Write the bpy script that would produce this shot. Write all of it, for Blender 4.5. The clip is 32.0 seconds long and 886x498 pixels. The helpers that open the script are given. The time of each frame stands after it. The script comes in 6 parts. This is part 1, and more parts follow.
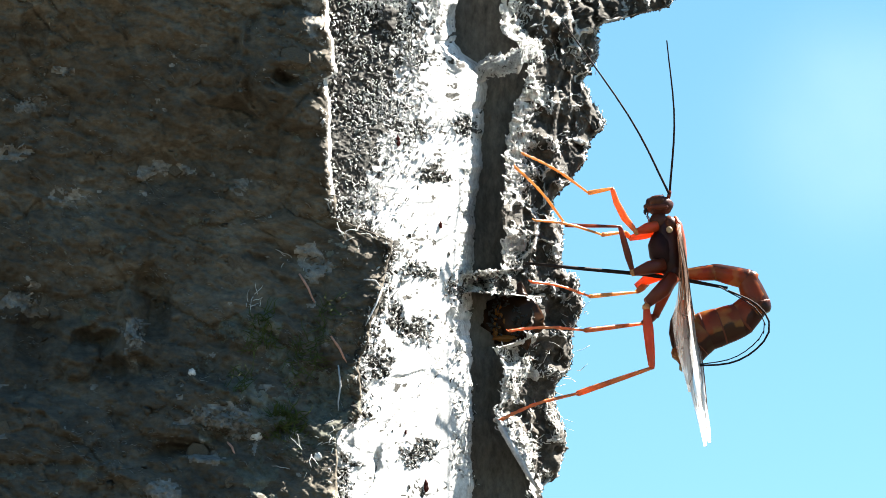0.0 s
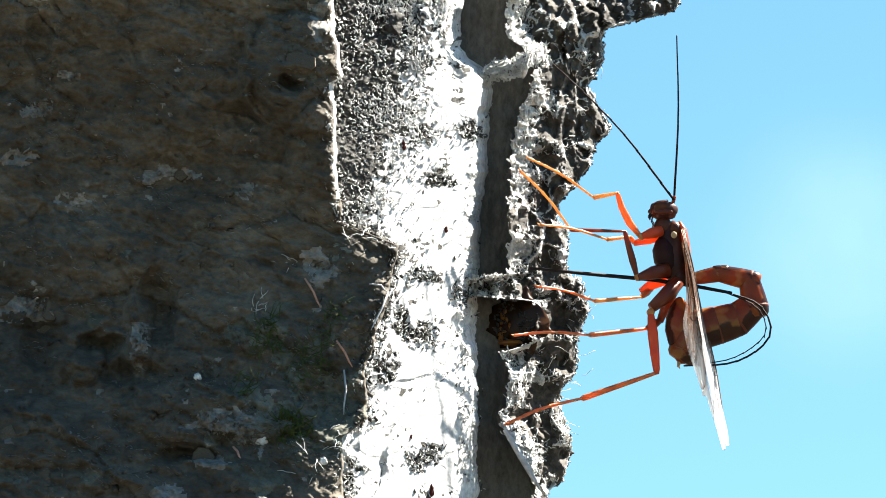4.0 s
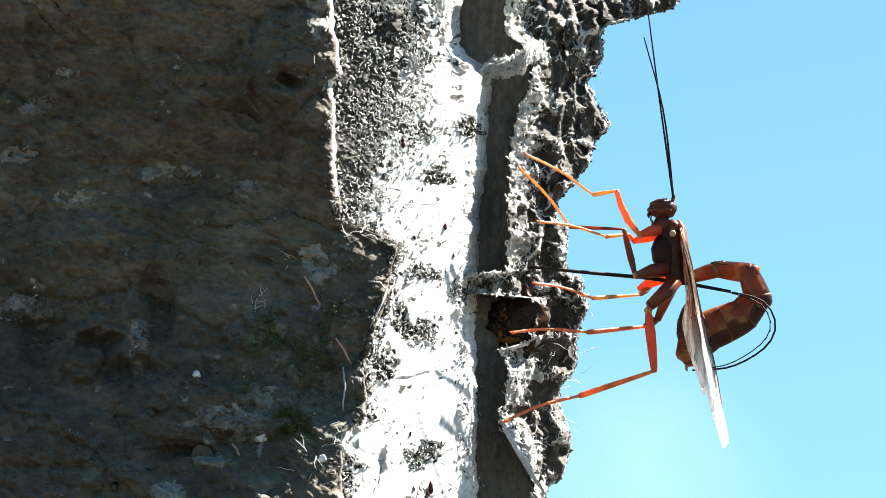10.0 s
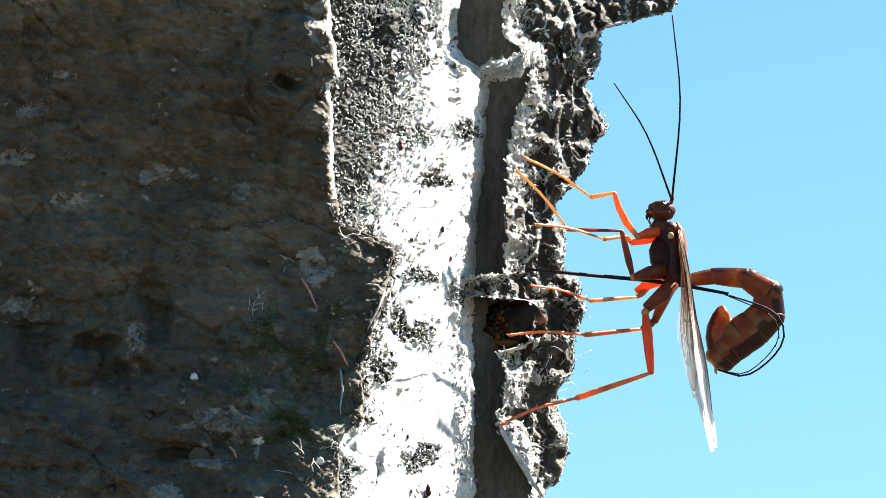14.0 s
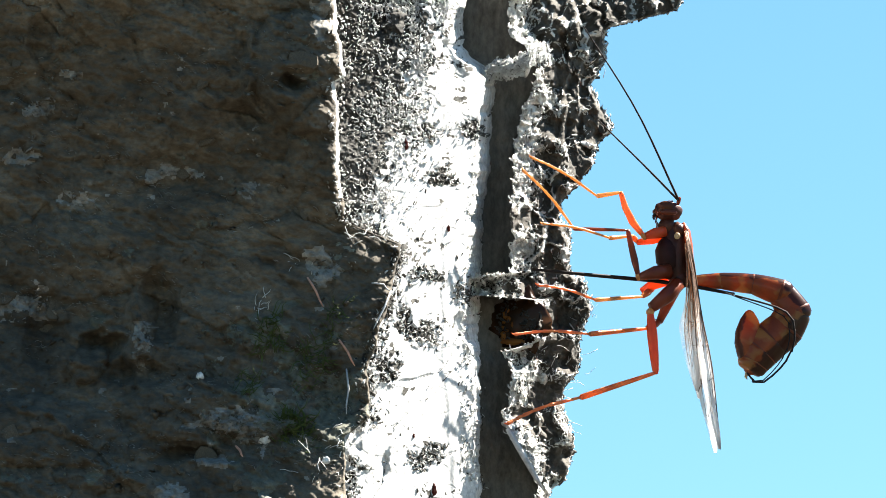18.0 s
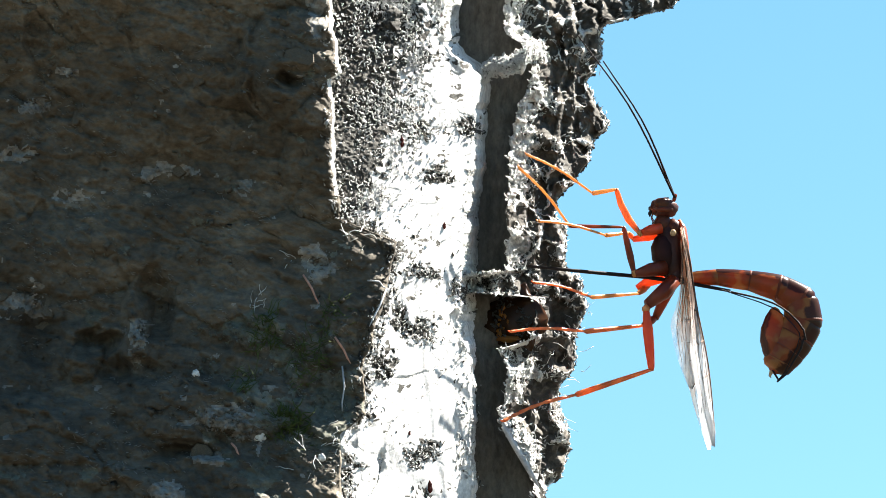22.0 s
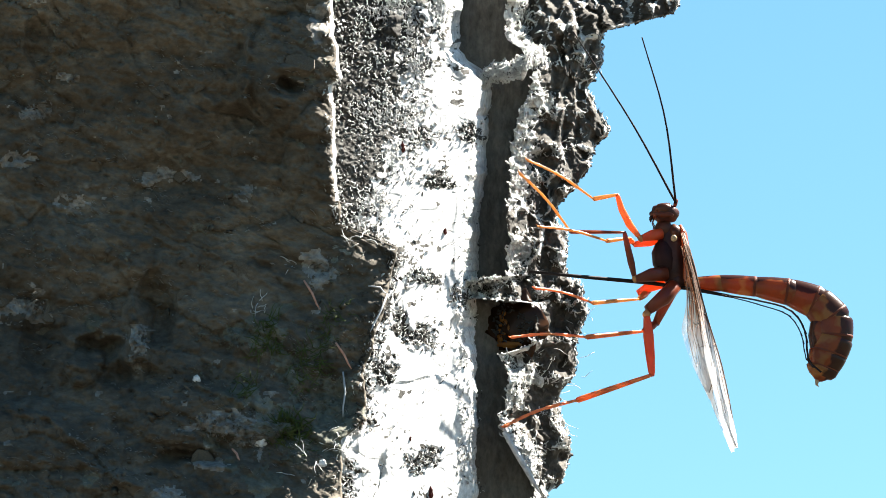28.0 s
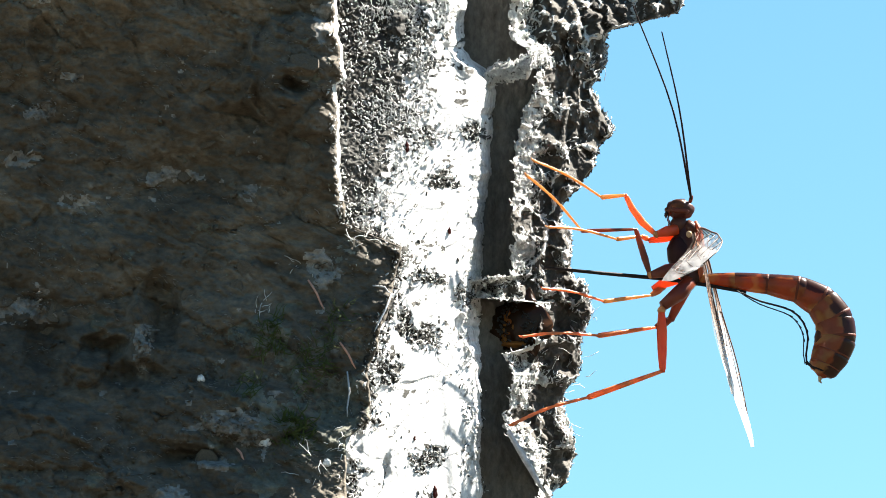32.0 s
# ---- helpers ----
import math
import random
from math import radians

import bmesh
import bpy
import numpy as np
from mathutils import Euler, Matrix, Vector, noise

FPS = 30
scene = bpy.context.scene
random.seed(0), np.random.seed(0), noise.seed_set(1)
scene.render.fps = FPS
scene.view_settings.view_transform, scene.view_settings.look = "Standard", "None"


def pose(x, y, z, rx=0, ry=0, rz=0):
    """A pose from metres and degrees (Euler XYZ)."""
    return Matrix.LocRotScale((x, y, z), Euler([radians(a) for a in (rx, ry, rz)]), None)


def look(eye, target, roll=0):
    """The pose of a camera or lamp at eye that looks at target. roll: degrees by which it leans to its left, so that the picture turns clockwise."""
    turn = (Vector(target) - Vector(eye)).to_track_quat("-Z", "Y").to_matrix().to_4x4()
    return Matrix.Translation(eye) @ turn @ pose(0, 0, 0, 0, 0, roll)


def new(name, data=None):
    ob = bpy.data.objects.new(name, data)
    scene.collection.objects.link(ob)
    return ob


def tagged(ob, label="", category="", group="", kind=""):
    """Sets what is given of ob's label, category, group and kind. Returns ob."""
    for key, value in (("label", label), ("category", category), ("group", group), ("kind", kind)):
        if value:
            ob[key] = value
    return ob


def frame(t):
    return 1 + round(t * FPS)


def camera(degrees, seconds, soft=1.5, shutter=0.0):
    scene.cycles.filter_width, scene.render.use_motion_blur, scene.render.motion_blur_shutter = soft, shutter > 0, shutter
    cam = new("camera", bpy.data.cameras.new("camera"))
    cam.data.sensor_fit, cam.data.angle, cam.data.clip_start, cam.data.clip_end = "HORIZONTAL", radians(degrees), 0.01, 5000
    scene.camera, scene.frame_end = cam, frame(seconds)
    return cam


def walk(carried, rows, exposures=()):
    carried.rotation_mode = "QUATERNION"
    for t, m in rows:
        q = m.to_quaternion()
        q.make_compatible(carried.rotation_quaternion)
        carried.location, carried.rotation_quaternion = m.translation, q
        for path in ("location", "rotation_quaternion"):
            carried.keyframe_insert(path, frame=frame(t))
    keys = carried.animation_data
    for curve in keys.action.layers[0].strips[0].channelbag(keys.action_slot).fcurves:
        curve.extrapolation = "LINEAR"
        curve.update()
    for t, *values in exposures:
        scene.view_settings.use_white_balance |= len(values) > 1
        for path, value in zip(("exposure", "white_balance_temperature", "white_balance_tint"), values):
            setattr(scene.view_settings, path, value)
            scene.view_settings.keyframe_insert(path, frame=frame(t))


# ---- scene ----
# Lengths below are in millimetres unless they end in M; MM turns them into metres.
MM = 0.001
RISE = math.tan(radians(12))   # slope of the line of sight
FAR = 733.6                    # from the eye to the wasp, along y

# ---------------------------------------------------------------- camera
cam = camera(9.5607, 32.0, soft=0.8)
walk(cam, [
    (0, pose(0, -0.73361, -0.15593, 101.9814, 0, -0.0513)), (0.5, pose(0, -0.73361, -0.15593, 102.0098, 0, -0.0373)),
    (1, pose(0, -0.73361, -0.15593, 102.0189, 0, -0.0281)), (1.5, pose(0, -0.73361, -0.15593, 102.0471, 0, -0.0464)),
    (2, pose(0, -0.73361, -0.15593, 102.0281, 0, 0.0000)), (2.5, pose(0, -0.73361, -0.15593, 102.0373, 0, -0.0275)),
    (3, pose(0, -0.73361, -0.15593, 102.0373, 0, 0.0098)), (3.5, pose(0, -0.73361, -0.15593, 102.0281, 0, 0.0098)),
    (5.5, pose(0, -0.73361, -0.15593, 102.0373, 0, 0.0098)), (6, pose(0, -0.73361, -0.15593, 102.0189, 0, -0.0183)),
    (6.5, pose(0, -0.73361, -0.15593, 102.0281, 0, 0.0189)), (7, pose(0, -0.73361, -0.15593, 102.0098, 0, 0.0000)),
    (7.5, pose(0, -0.73361, -0.15593, 102.0189, 0, 0.0046)), (8, pose(0, -0.73361, -0.15593, 102.0000, 0, 0.0092)),
    (8.5, pose(0, -0.73361, -0.15593, 102.0000, 0, -0.0189)), (9, pose(0, -0.73361, -0.15593, 102.0000, 0, 0.0000)),
    (9.5, pose(0, -0.73361, -0.15593, 102.0000, 0, -0.0281)), (10, pose(0, -0.73361, -0.15593, 102.0000, 0, 0.0000)),
    (10.5, pose(0, -0.73361, -0.15593, 102.0000, 0, -0.0183)), (11, pose(0, -0.73361, -0.15593, 102.0186, 0, 0.0000)),
    (11.5, pose(0, -0.73361, -0.15593, 102.0098, 0, -0.0183)), (12, pose(0, -0.73361, -0.15593, 102.0189, 0, -0.0281)),
    (12.5, pose(0, -0.73361, -0.15593, 102.0092, 0, -0.0373)), (13, pose(0, -0.73361, -0.15593, 102.0373, 0, -0.0562)),
    (13.5, pose(0, -0.73361, -0.15593, 102.0281, 0, -0.0281)), (14, pose(0, -0.73361, -0.15593, 102.0281, 0, -0.0281)),
    (14.5, pose(0, -0.73361, -0.15593, 102.0281, 0, -0.0092)), (16.5, pose(0, -0.73361, -0.15593, 102.0189, 0, 0.0281)),
    (17, pose(0, -0.73361, -0.15593, 102.0098, 0, 0.0373)), (17.5, pose(0, -0.73361, -0.15593, 102.0098, 0, 0.0281)),
    (18, pose(0, -0.73361, -0.15593, 102.0189, 0, 0.0373)), (18.5, pose(0, -0.73361, -0.15593, 102.0092, 0, 0.0189)),
    (19, pose(0, -0.73361, -0.15593, 102.0189, 0, 0.0183)), (19.5, pose(0, -0.73361, -0.15593, 102.0000, 0, 0.0000)),
    (20, pose(0, -0.73361, -0.15593, 102.0095, 0, -0.0046)), (20.5, pose(0, -0.73361, -0.15593, 101.9908, 0, 0.0000)),
    (21, pose(0, -0.73361, -0.15593, 102.0000, 0, -0.0092)), (21.5, pose(0, -0.73361, -0.15593, 101.9905, 0, 0.0098)),
    (22, pose(0, -0.73361, -0.15593, 101.9908, 0, -0.0092)), (22.5, pose(0, -0.73361, -0.15593, 101.9817, 0, 0.0000)),
    (23, pose(0, -0.73361, -0.15593, 102.0000, 0, 0.0092)), (23.5, pose(0, -0.73361, -0.15593, 101.9814, 0, -0.0281)),
    (24, pose(0, -0.73361, -0.15593, 102.0281, 0, -0.0183)), (24.5, pose(0, -0.73361, -0.15593, 102.0189, 0, -0.0281)),
    (25, pose(0, -0.73361, -0.15593, 102.0281, 0, 0.0000)), (25.5, pose(0, -0.73361, -0.15593, 102.0281, 0, 0.0098)),
    (27.5, pose(0, -0.73361, -0.15593, 102.0373, 0, 0.0281)), (28, pose(0, -0.73361, -0.15593, 102.0516, 0, 0.0000)),
    (28.5, pose(0, -0.73361, -0.15593, 102.0471, 0, 0.0092)), (29, pose(0, -0.73361, -0.15593, 102.0562, 0, 0.0189)),
    (29.5, pose(0, -0.73361, -0.15593, 102.0562, 0, 0.0095)), (30, pose(0, -0.73361, -0.15593, 102.0660, 0, 0.0281)),
    (30.5, pose(0, -0.73361, -0.15593, 102.0562, 0, 0.0183)), (31, pose(0, -0.73361, -0.15593, 102.0562, 0, 0.0464)),
    (31.5, pose(0, -0.73361, -0.15593, 102.0373, 0, 0.0471)), (32, pose(0, -0.73361, -0.15593, 102.0471, 0, 0.0471))])

# ---------------------------------------------------------------- light
SUN_WAY = Vector((0.50, 0.33, 0.80)).normalized()   # towards the sun
scene.view_settings.exposure = 2.9
world = bpy.data.worlds.new("sky")
scene.world = world
world.use_nodes = True
wn, wl = world.node_tree.nodes, world.node_tree.links
sky = wn.new("ShaderNodeTexSky")
sky.sky_type = "NISHITA"
sky.sun_disc = False
sky.air_density, sky.dust_density, sky.ozone_density = 1.3, 0.0, 3.0
sky.sun_elevation = math.asin(SUN_WAY.z)
sky.sun_rotation = math.atan2(SUN_WAY.x, SUN_WAY.y)
tint = wn.new("ShaderNodeMix")
tint.data_type, tint.blend_type = "RGBA", "MULTIPLY"
tint.inputs[0].default_value = 1.0
tint.inputs[7].default_value = (0.272, 0.405, 0.446, 1)
wl.new(sky.outputs[0], tint.inputs[6])
wl.new(tint.outputs[2], wn["Background"].inputs[0])
wn["Background"].inputs[1].default_value = 0.05
sun_data = bpy.data.lights.new("sun", "SUN")
sun_data.energy, sun_data.angle, sun_data.color = 5.0, radians(0.53), (1.0, 0.95, 0.87)
sun = new("sun", sun_data)
sun.matrix_world = look(SUN_WAY * 5, (0, 0, 0))


# ---------------------------------------------------------------- materials
def material(name):
    m = bpy.data.materials.new(name)
    m.use_nodes = True
    nt = m.node_tree
    return m, nt.nodes, nt.links, nt.nodes["Principled BSDF"]


def noise_node(n, l, coord, scale, detail=6, rough=0.6, stretch=(1, 1, 1)):
    mp = n.new("ShaderNodeMapping")
    mp.inputs["Scale"].default_value = stretch
    l.new(coord, mp.inputs[0])
    t = n.new("ShaderNodeTexNoise")
    t.inputs["Scale"].default_value, t.inputs["Detail"].default_value, t.inputs["Roughness"].default_value = scale, detail, rough
    l.new(mp.outputs[0], t.inputs["Vector"])
    return t.outputs[0]


def ramp(n, l, value, stops):
    r = n.new("ShaderNodeValToRGB")
    e = r.color_ramp.elements
    while len(e) < len(stops):
        e.new(0.5)
    for k, (at, c) in zip(e, stops):
        k.position, k.color = at, (*c, 1)
    l.new(value, r.inputs[0])
    return r.outputs[0]


def blend(n, l, fac, a, b, kind="MIX"):
    m = n.new("ShaderNodeMix")
    m.data_type, m.blend_type = "RGBA", kind
    for v, i in ((fac, 0), (a, 6), (b, 7)):
        if isinstance(v, (int, float)):
            m.inputs[i].default_value = v
        elif isinstance(v, tuple):
            m.inputs[i].default_value = (*v, 1)
        else:
            l.new(v, m.inputs[i])
    return m.outputs[2]


def bump(n, l, height, strength, dist, into):
    b = n.new("ShaderNodeBump")
    b.inputs["Strength"].default_value, b.inputs["Distance"].default_value = strength, dist
    l.new(height, b.inputs["Height"])
    l.new(b.outputs[0], into.inputs["Normal"])


def bark_material(name, dark, mid, pale, patch, spread, rough=0.9, fine=900, patch_scale=70, stretch=(1, 1, 1), relief=0.5, broad=0.3, base=140, detail=8):
    m, n, l, p = material(name)
    co = n.new("ShaderNodeTexCoord").outputs["Object"]
    a = noise_node(n, l, co, base, detail, 0.7, stretch)
    b = noise_node(n, l, co, fine, 5, 0.7, stretch)
    c = noise_node(n, l, co, patch_scale, 6, 0.6, stretch)
    base = ramp(n, l, a, [(0.3, dark), (0.5, mid), (0.72, pale)])
    spots = ramp(n, l, c, [(spread, (0, 0, 0)), (spread + 0.1, (1, 1, 1))])
    col = blend(n, l, spots, base, patch)
    grain = ramp(n, l, b, [(0.3, (0.55, 0.55, 0.55)), (0.7, (1.2, 1.2, 1.2))])
    wide = ramp(n, l, noise_node(n, l, co, 28, 3, 0.6), [(0.35, (1 - broad, 1 - broad, 1 - broad)), (0.65, (1 + broad * 0.45, 1 + broad * 0.42, 1 + broad * 0.38))])
    l.new(blend(n, l, 1.0, blend(n, l, 1.0, col, grain, "MULTIPLY"), wide, "MULTIPLY"), p.inputs["Base Color"])
    p.inputs["Roughness"].default_value = rough
    p.inputs["Specular IOR Level"].default_value = 0.25
    bump(n, l, b, relief, 0.0004, p)
    return m


FACE = bark_material("weathered_dark_bark", (0.072, 0.059, 0.043), (0.130, 0.109, 0.080), (0.198, 0.171, 0.131), (0.29, 0.264, 0.214), 0.64, patch_scale=80, stretch=(0.7, 0.7, 1.3), broad=0.45, base=190, detail=10)
STRIP = bark_material("bleached_bark", (0.34, 0.335, 0.32), (0.60, 0.595, 0.58), (0.68, 0.675, 0.66), (0.30, 0.29, 0.27), 0.70, rough=0.75, patch_scale=160, relief=0.25, base=350, broad=0.08)
EDGE = bark_material("flaky_grey_bark", (0.048, 0.043, 0.036), (0.080, 0.072, 0.060), (0.14, 0.13, 0.112), (0.28, 0.28, 0.25), 0.72, patch_scale=260, relief=0.9, base=480)
GROOVE = bark_material("shaded_groove_bark", (0.115, 0.105, 0.088), (0.150, 0.139, 0.119), (0.180, 0.168, 0.146), (0.20, 0.19, 0.166), 0.70, stretch=(1.5, 1.5, 0.7))
CRUST = bark_material("dark_bark_crust", (0.030, 0.027, 0.023), (0.058, 0.054, 0.046), (0.15, 0.15, 0.134), (0.22, 0.23, 0.20), 0.66, patch_scale=300, base=700)
PALE = bark_material("pale_lichen_crust", (0.30, 0.30, 0.28), (0.66, 0.66, 0.635), (0.76, 0.76, 0.73), (0.16, 0.16, 0.14), 0.72, patch_scale=300, base=700)
GREY = bark_material("grey_green_lichen", (0.085, 0.084, 0.062), (0.135, 0.136, 0.104), (0.25, 0.25, 0.205), (0.095, 0.084, 0.062), 0.56, patch_scale=220)
PATCH = bark_material("pale_grey_lichen", (0.14, 0.13, 0.112), (0.26, 0.245, 0.215), (0.42, 0.40, 0.365), (0.11, 0.093, 0.072), 0.57, patch_scale=300, base=500)
MOSS = bark_material("green_moss", (0.03, 0.045, 0.012), (0.06, 0.085, 0.02), (0.10, 0.12, 0.035), (0.11, 0.10, 0.04), 0.62, patch_scale=200)
# needle colour is lightened in place of sunlight that misses the needles
NEEDLE = bark_material("dry_pine_needle", (0.40, 0.16, 0.10), (0.52, 0.25, 0.17), (0.66, 0.42, 0.33), (0.62, 0.45, 0.38), 0.62, rough=0.5)
SPLINTER = bark_material("grey_dry_wood", (0.30, 0.30, 0.30), (0.42, 0.42, 0.42), (0.52, 0.52, 0.52), (0.16, 0.15, 0.14), 0.68, rough=0.6)
EARTH = bark_material("leaf_litter", (0.030, 0.026, 0.020), (0.048, 0.042, 0.032), (0.070, 0.061, 0.046), (0.034, 0.039, 0.021), 0.6, fine=9, patch_scale=0.6, base=3)


def chitin(name, stops, rough=0.3, glow=0.3, scale=500, glow_color=(0.9, 0.25, 0.05), gloss=0.15):
    """Insect shell: mottled, glossy, and letting some light through."""
    m, n, l, p = material(name)
    co = n.new("ShaderNodeTexCoord").outputs["Object"]
    col = ramp(n, l, noise_node(n, l, co, scale, 4, 0.55), stops)
    l.new(col, p.inputs["Base Color"])
    p.inputs["Roughness"].default_value = rough
    p.inputs["Specular IOR Level"].default_value = gloss
    bump(n, l, noise_node(n, l, co, 3500, 4, 0.65), 0.4, 0.00012, p)
    if glow:
        t = n.new("ShaderNodeBsdfTranslucent")
        t.inputs[0].default_value = (*glow_color, 1)
        mix = n.new("ShaderNodeMixShader")
        mix.inputs[0].default_value = glow
        l.new(p.outputs[0], mix.inputs[1])
        l.new(t.outputs[0], mix.inputs[2])
        l.new(mix.outputs[0], n["Material Output"].inputs[0])
    return m


THORAX = chitin("dark_red_brown_shell", [(0.35, (0.026, 0.010, 0.008)), (0.65, (0.060, 0.021, 0.014))], 0.38, 0.06, gloss=0.2)
PLEURON = chitin("nearly_black_shell", [(0.35, (0.014, 0.005, 0.005)), (0.65, (0.034, 0.010, 0.008))], 0.45, 0.04, gloss=0.12)
COLLAR = chitin("brown_collar_shell", [(0.35, (0.04, 0.013, 0.008)), (0.65, (0.085, 0.03, 0.016))], 0.35, 0.06)
RUST = chitin("rusty_back_shell", [(0.35, (0.20, 0.045, 0.015)), (0.65, (0.36, 0.10, 0.035))], 0.28, 0.2, gloss=0.6)
LEG = chitin("orange_leg_shell", [(0.32, (0.46, 0.11, 0.035)), (0.68, (0.66, 0.27, 0.085))], 0.25, 0.45, 700, (0.82, 0.25, 0.07), gloss=0.5)
DARK_LEG = chitin("brown_leg_shell", [(0.3, (0.055, 0.013, 0.008)), (0.7, (0.125, 0.030, 0.013))], 0.3, 0.18, 400, gloss=0.3)
RED_LEG = chitin("red_leg_shell", [(0.3, (0.46, 0.065, 0.022)), (0.7, (0.60, 0.12, 0.038))], 0.25, 0.50, 400, (0.88, 0.20, 0.06), gloss=0.5)
TARSUS = chitin("pale_orange_shell", [(0.3, (0.42, 0.16, 0.04)), (0.7, (0.62, 0.35, 0.14))], 0.25, 0.45, 500, (0.8, 0.42, 0.14), gloss=0.5)
BLACK = chitin("black_shell", [(0.3, (0.012, 0.009, 0.008)), (0.7, (0.022, 0.016, 0.014))], 0.6, 0, gloss=0.08)
EYE = chitin("brown_eye", [(0.3, (0.035, 0.014, 0.008)), (0.7, (0.08, 0.03, 0.015))], 0.2, 0.05)
CREAM = chitin("cream_shell", [(0.3, (0.30, 0.22, 0.12)), (0.7, (0.42, 0.33, 0.20))], 0.3, 0.2, 400, (0.6, 0.4, 0.2))
MARGIN = chitin("dull_brown_margin", [(0.3, (0.07, 0.018, 0.009)), (0.7, (0.15, 0.038, 0.016))], 0.5, 0.15, 400, gloss=0.15)
VEIN = chitin("brown_wing_vein", [(0.3, (0.07, 0.04, 0.025)), (0.7, (0.16, 0.10, 0.065))], 0.4, 0)
SPECK = chitin("red_brown_speck", [(0.3, (0.035, 0.008, 0.006)), (0.7, (0.08, 0.018, 0.014))], 0.7, 0, 300, gloss=0.1)
# resin coloured nearly black, so that its lump reads as a shaded cavity
SHADE_RESIN = chitin("shade_dark_resin", [(0.3, (0.010, 0.005, 0.0025)), (0.7, (0.034, 0.015, 0.006))], 0.2, 0.03, 300, (0.6, 0.27, 0.05))
GOLD = chitin("golden_resin", [(0.3, (0.10, 0.035, 0.010)), (0.7, (0.26, 0.11, 0.025))], 0.1, 0.3, 300, (0.7, 0.35, 0.08))


def belly_material():
    """Brown tergites with ochre side blotches and a dark hind margin."""
    m, n, l, p = material("banded_belly_shell")
    co = n.new("ShaderNodeTexCoord").outputs["Object"]
    sp = n.new("ShaderNodeSeparateXYZ")
    l.new(co, sp.inputs[0])
    info = n.new("ShaderNodeObjectInfo").outputs["Random"]
    base = ramp(n, l, noise_node(n, l, co, 300, 4, 0.6), [(0.35, (0.105, 0.023, 0.009)), (0.62, (0.25, 0.056, 0.015))])
    add = n.new("ShaderNodeVectorMath")
    l.new(co, add.inputs[0])
    comb = n.new("ShaderNodeCombineXYZ")
    l.new(info, comb.inputs[0])
    l.new(comb.outputs[0], add.inputs[1])
    blot = ramp(n, l, noise_node(n, l, add.outputs[0], 420, 2, 0.4), [(0.47, (0, 0, 0)), (0.58, (0.9, 0.9, 0.9))])
    col = blend(n, l, blot, base, (0.28, 0.12, 0.030))
    back = n.new("ShaderNodeMath")
    back.operation = "MULTIPLY_ADD"
    back.inputs[1].default_value = 290.0
    l.new(sp.outputs[2], back.inputs[0])
    l.new(noise_node(n, l, add.outputs[0], 380, 3, 0.5), back.inputs[2])
    saddle = ramp(n, l, back.outputs[0], [(0.66, (0, 0, 0)), (0.76, (0.9, 0.9, 0.9))])
    col = blend(n, l, saddle, col, (0.026, 0.011, 0.008))
    l.new(col, p.inputs["Base Color"])
    p.inputs["Roughness"].default_value = 0.24
    t = n.new("ShaderNodeBsdfTranslucent")
    l.new(blend(n, l, saddle, blend(n, l, blot, (0.58, 0.12, 0.02), (0.66, 0.30, 0.07)), (0.07, 0.016, 0.008)), t.inputs[0])
    mix = n.new("ShaderNodeMixShader")
    mix.inputs[0].default_value = 0.36
    p.inputs["Specular IOR Level"].default_value = 0.3
    l.new(p.outputs[0], mix.inputs[1])
    l.new(t.outputs[0], mix.inputs[2])
    l.new(mix.outputs[0], n["Material Output"].inputs[0])
    bump(n, l, noise_node(n, l, co, 2500, 3, 0.6), 0.2, 0.00006, p)
    return m


BELLY = belly_material()


def wing_material():
    m, n, l, p = material("clear_wing_membrane")
    co = n.new("ShaderNodeTexCoord").outputs["Object"]
    p.inputs["Base Color"].default_value = (0.75, 0.74, 0.73, 1)
    p.inputs["Roughness"].default_value = 0.25
    bump(n, l, noise_node(n, l, co, 350, 4, 0.6, (0.25, 1, 1)), 0.5, 0.0004, p)
    t = n.new("ShaderNodeBsdfTranslucent")
    t.inputs[0].default_value = (0.85, 0.84, 0.83, 1)
    a = n.new("ShaderNodeMixShader")
    a.inputs[0].default_value = 0.5
    l.new(p.outputs[0], a.inputs[1])
    l.new(t.outputs[0], a.inputs[2])
    clear = n.new("ShaderNodeBsdfTransparent")
    b = n.new("ShaderNodeMixShader")
    streak = ramp(n, l, noise_node(n, l, co, 260, 4, 0.6, (0.18, 1, 1)), [(0.38, (0.14, 0.14, 0.14)), (0.58, (0.85, 0.85, 0.85))])
    # clear and brownish at the root; the tip half's white glint is put in as opacity
    xyz = n.new("ShaderNodeSeparateXYZ")
    l.new(co, xyz.inputs[0])
    along = n.new("ShaderNodeMapRange")
    along.inputs[1].default_value, along.inputs[2].default_value = 0.010, 0.020
    along.inputs[3].default_value, along.inputs[4].default_value = 0.12, 1.0
    l.new(xyz.outputs[0], along.inputs[0])
    glint = n.new("ShaderNodeMath")
    glint.operation = "MULTIPLY"
    l.new(streak, glint.inputs[0])
    l.new(along.outputs[0], glint.inputs[1])
    l.new(glint.outputs[0], b.inputs[0])
    l.new(ramp(n, l, along.outputs[0], [(0.12, (0.80, 0.62, 0.50)), (0.75, (0.97, 0.96, 0.95))]), clear.inputs[0])
    l.new(clear.outputs[0], b.inputs[1])
    l.new(a.outputs[0], b.inputs[2])
    l.new(b.outputs[0], n["Material Output"].inputs[0])
    return m


WING = wing_material()


# ---------------------------------------------------------------- mesh helpers
def deep(p, y):
    """The point y behind the wasp's plane on the line of sight through p = (x, z)."""
    return Vector((p[0] * (1 + y / FAR), y, p[1] + y * (RISE + p[1] / FAR)))


def smooth(me):
    me.polygons.foreach_set("use_smooth", np.ones(len(me.polygons), dtype=bool))


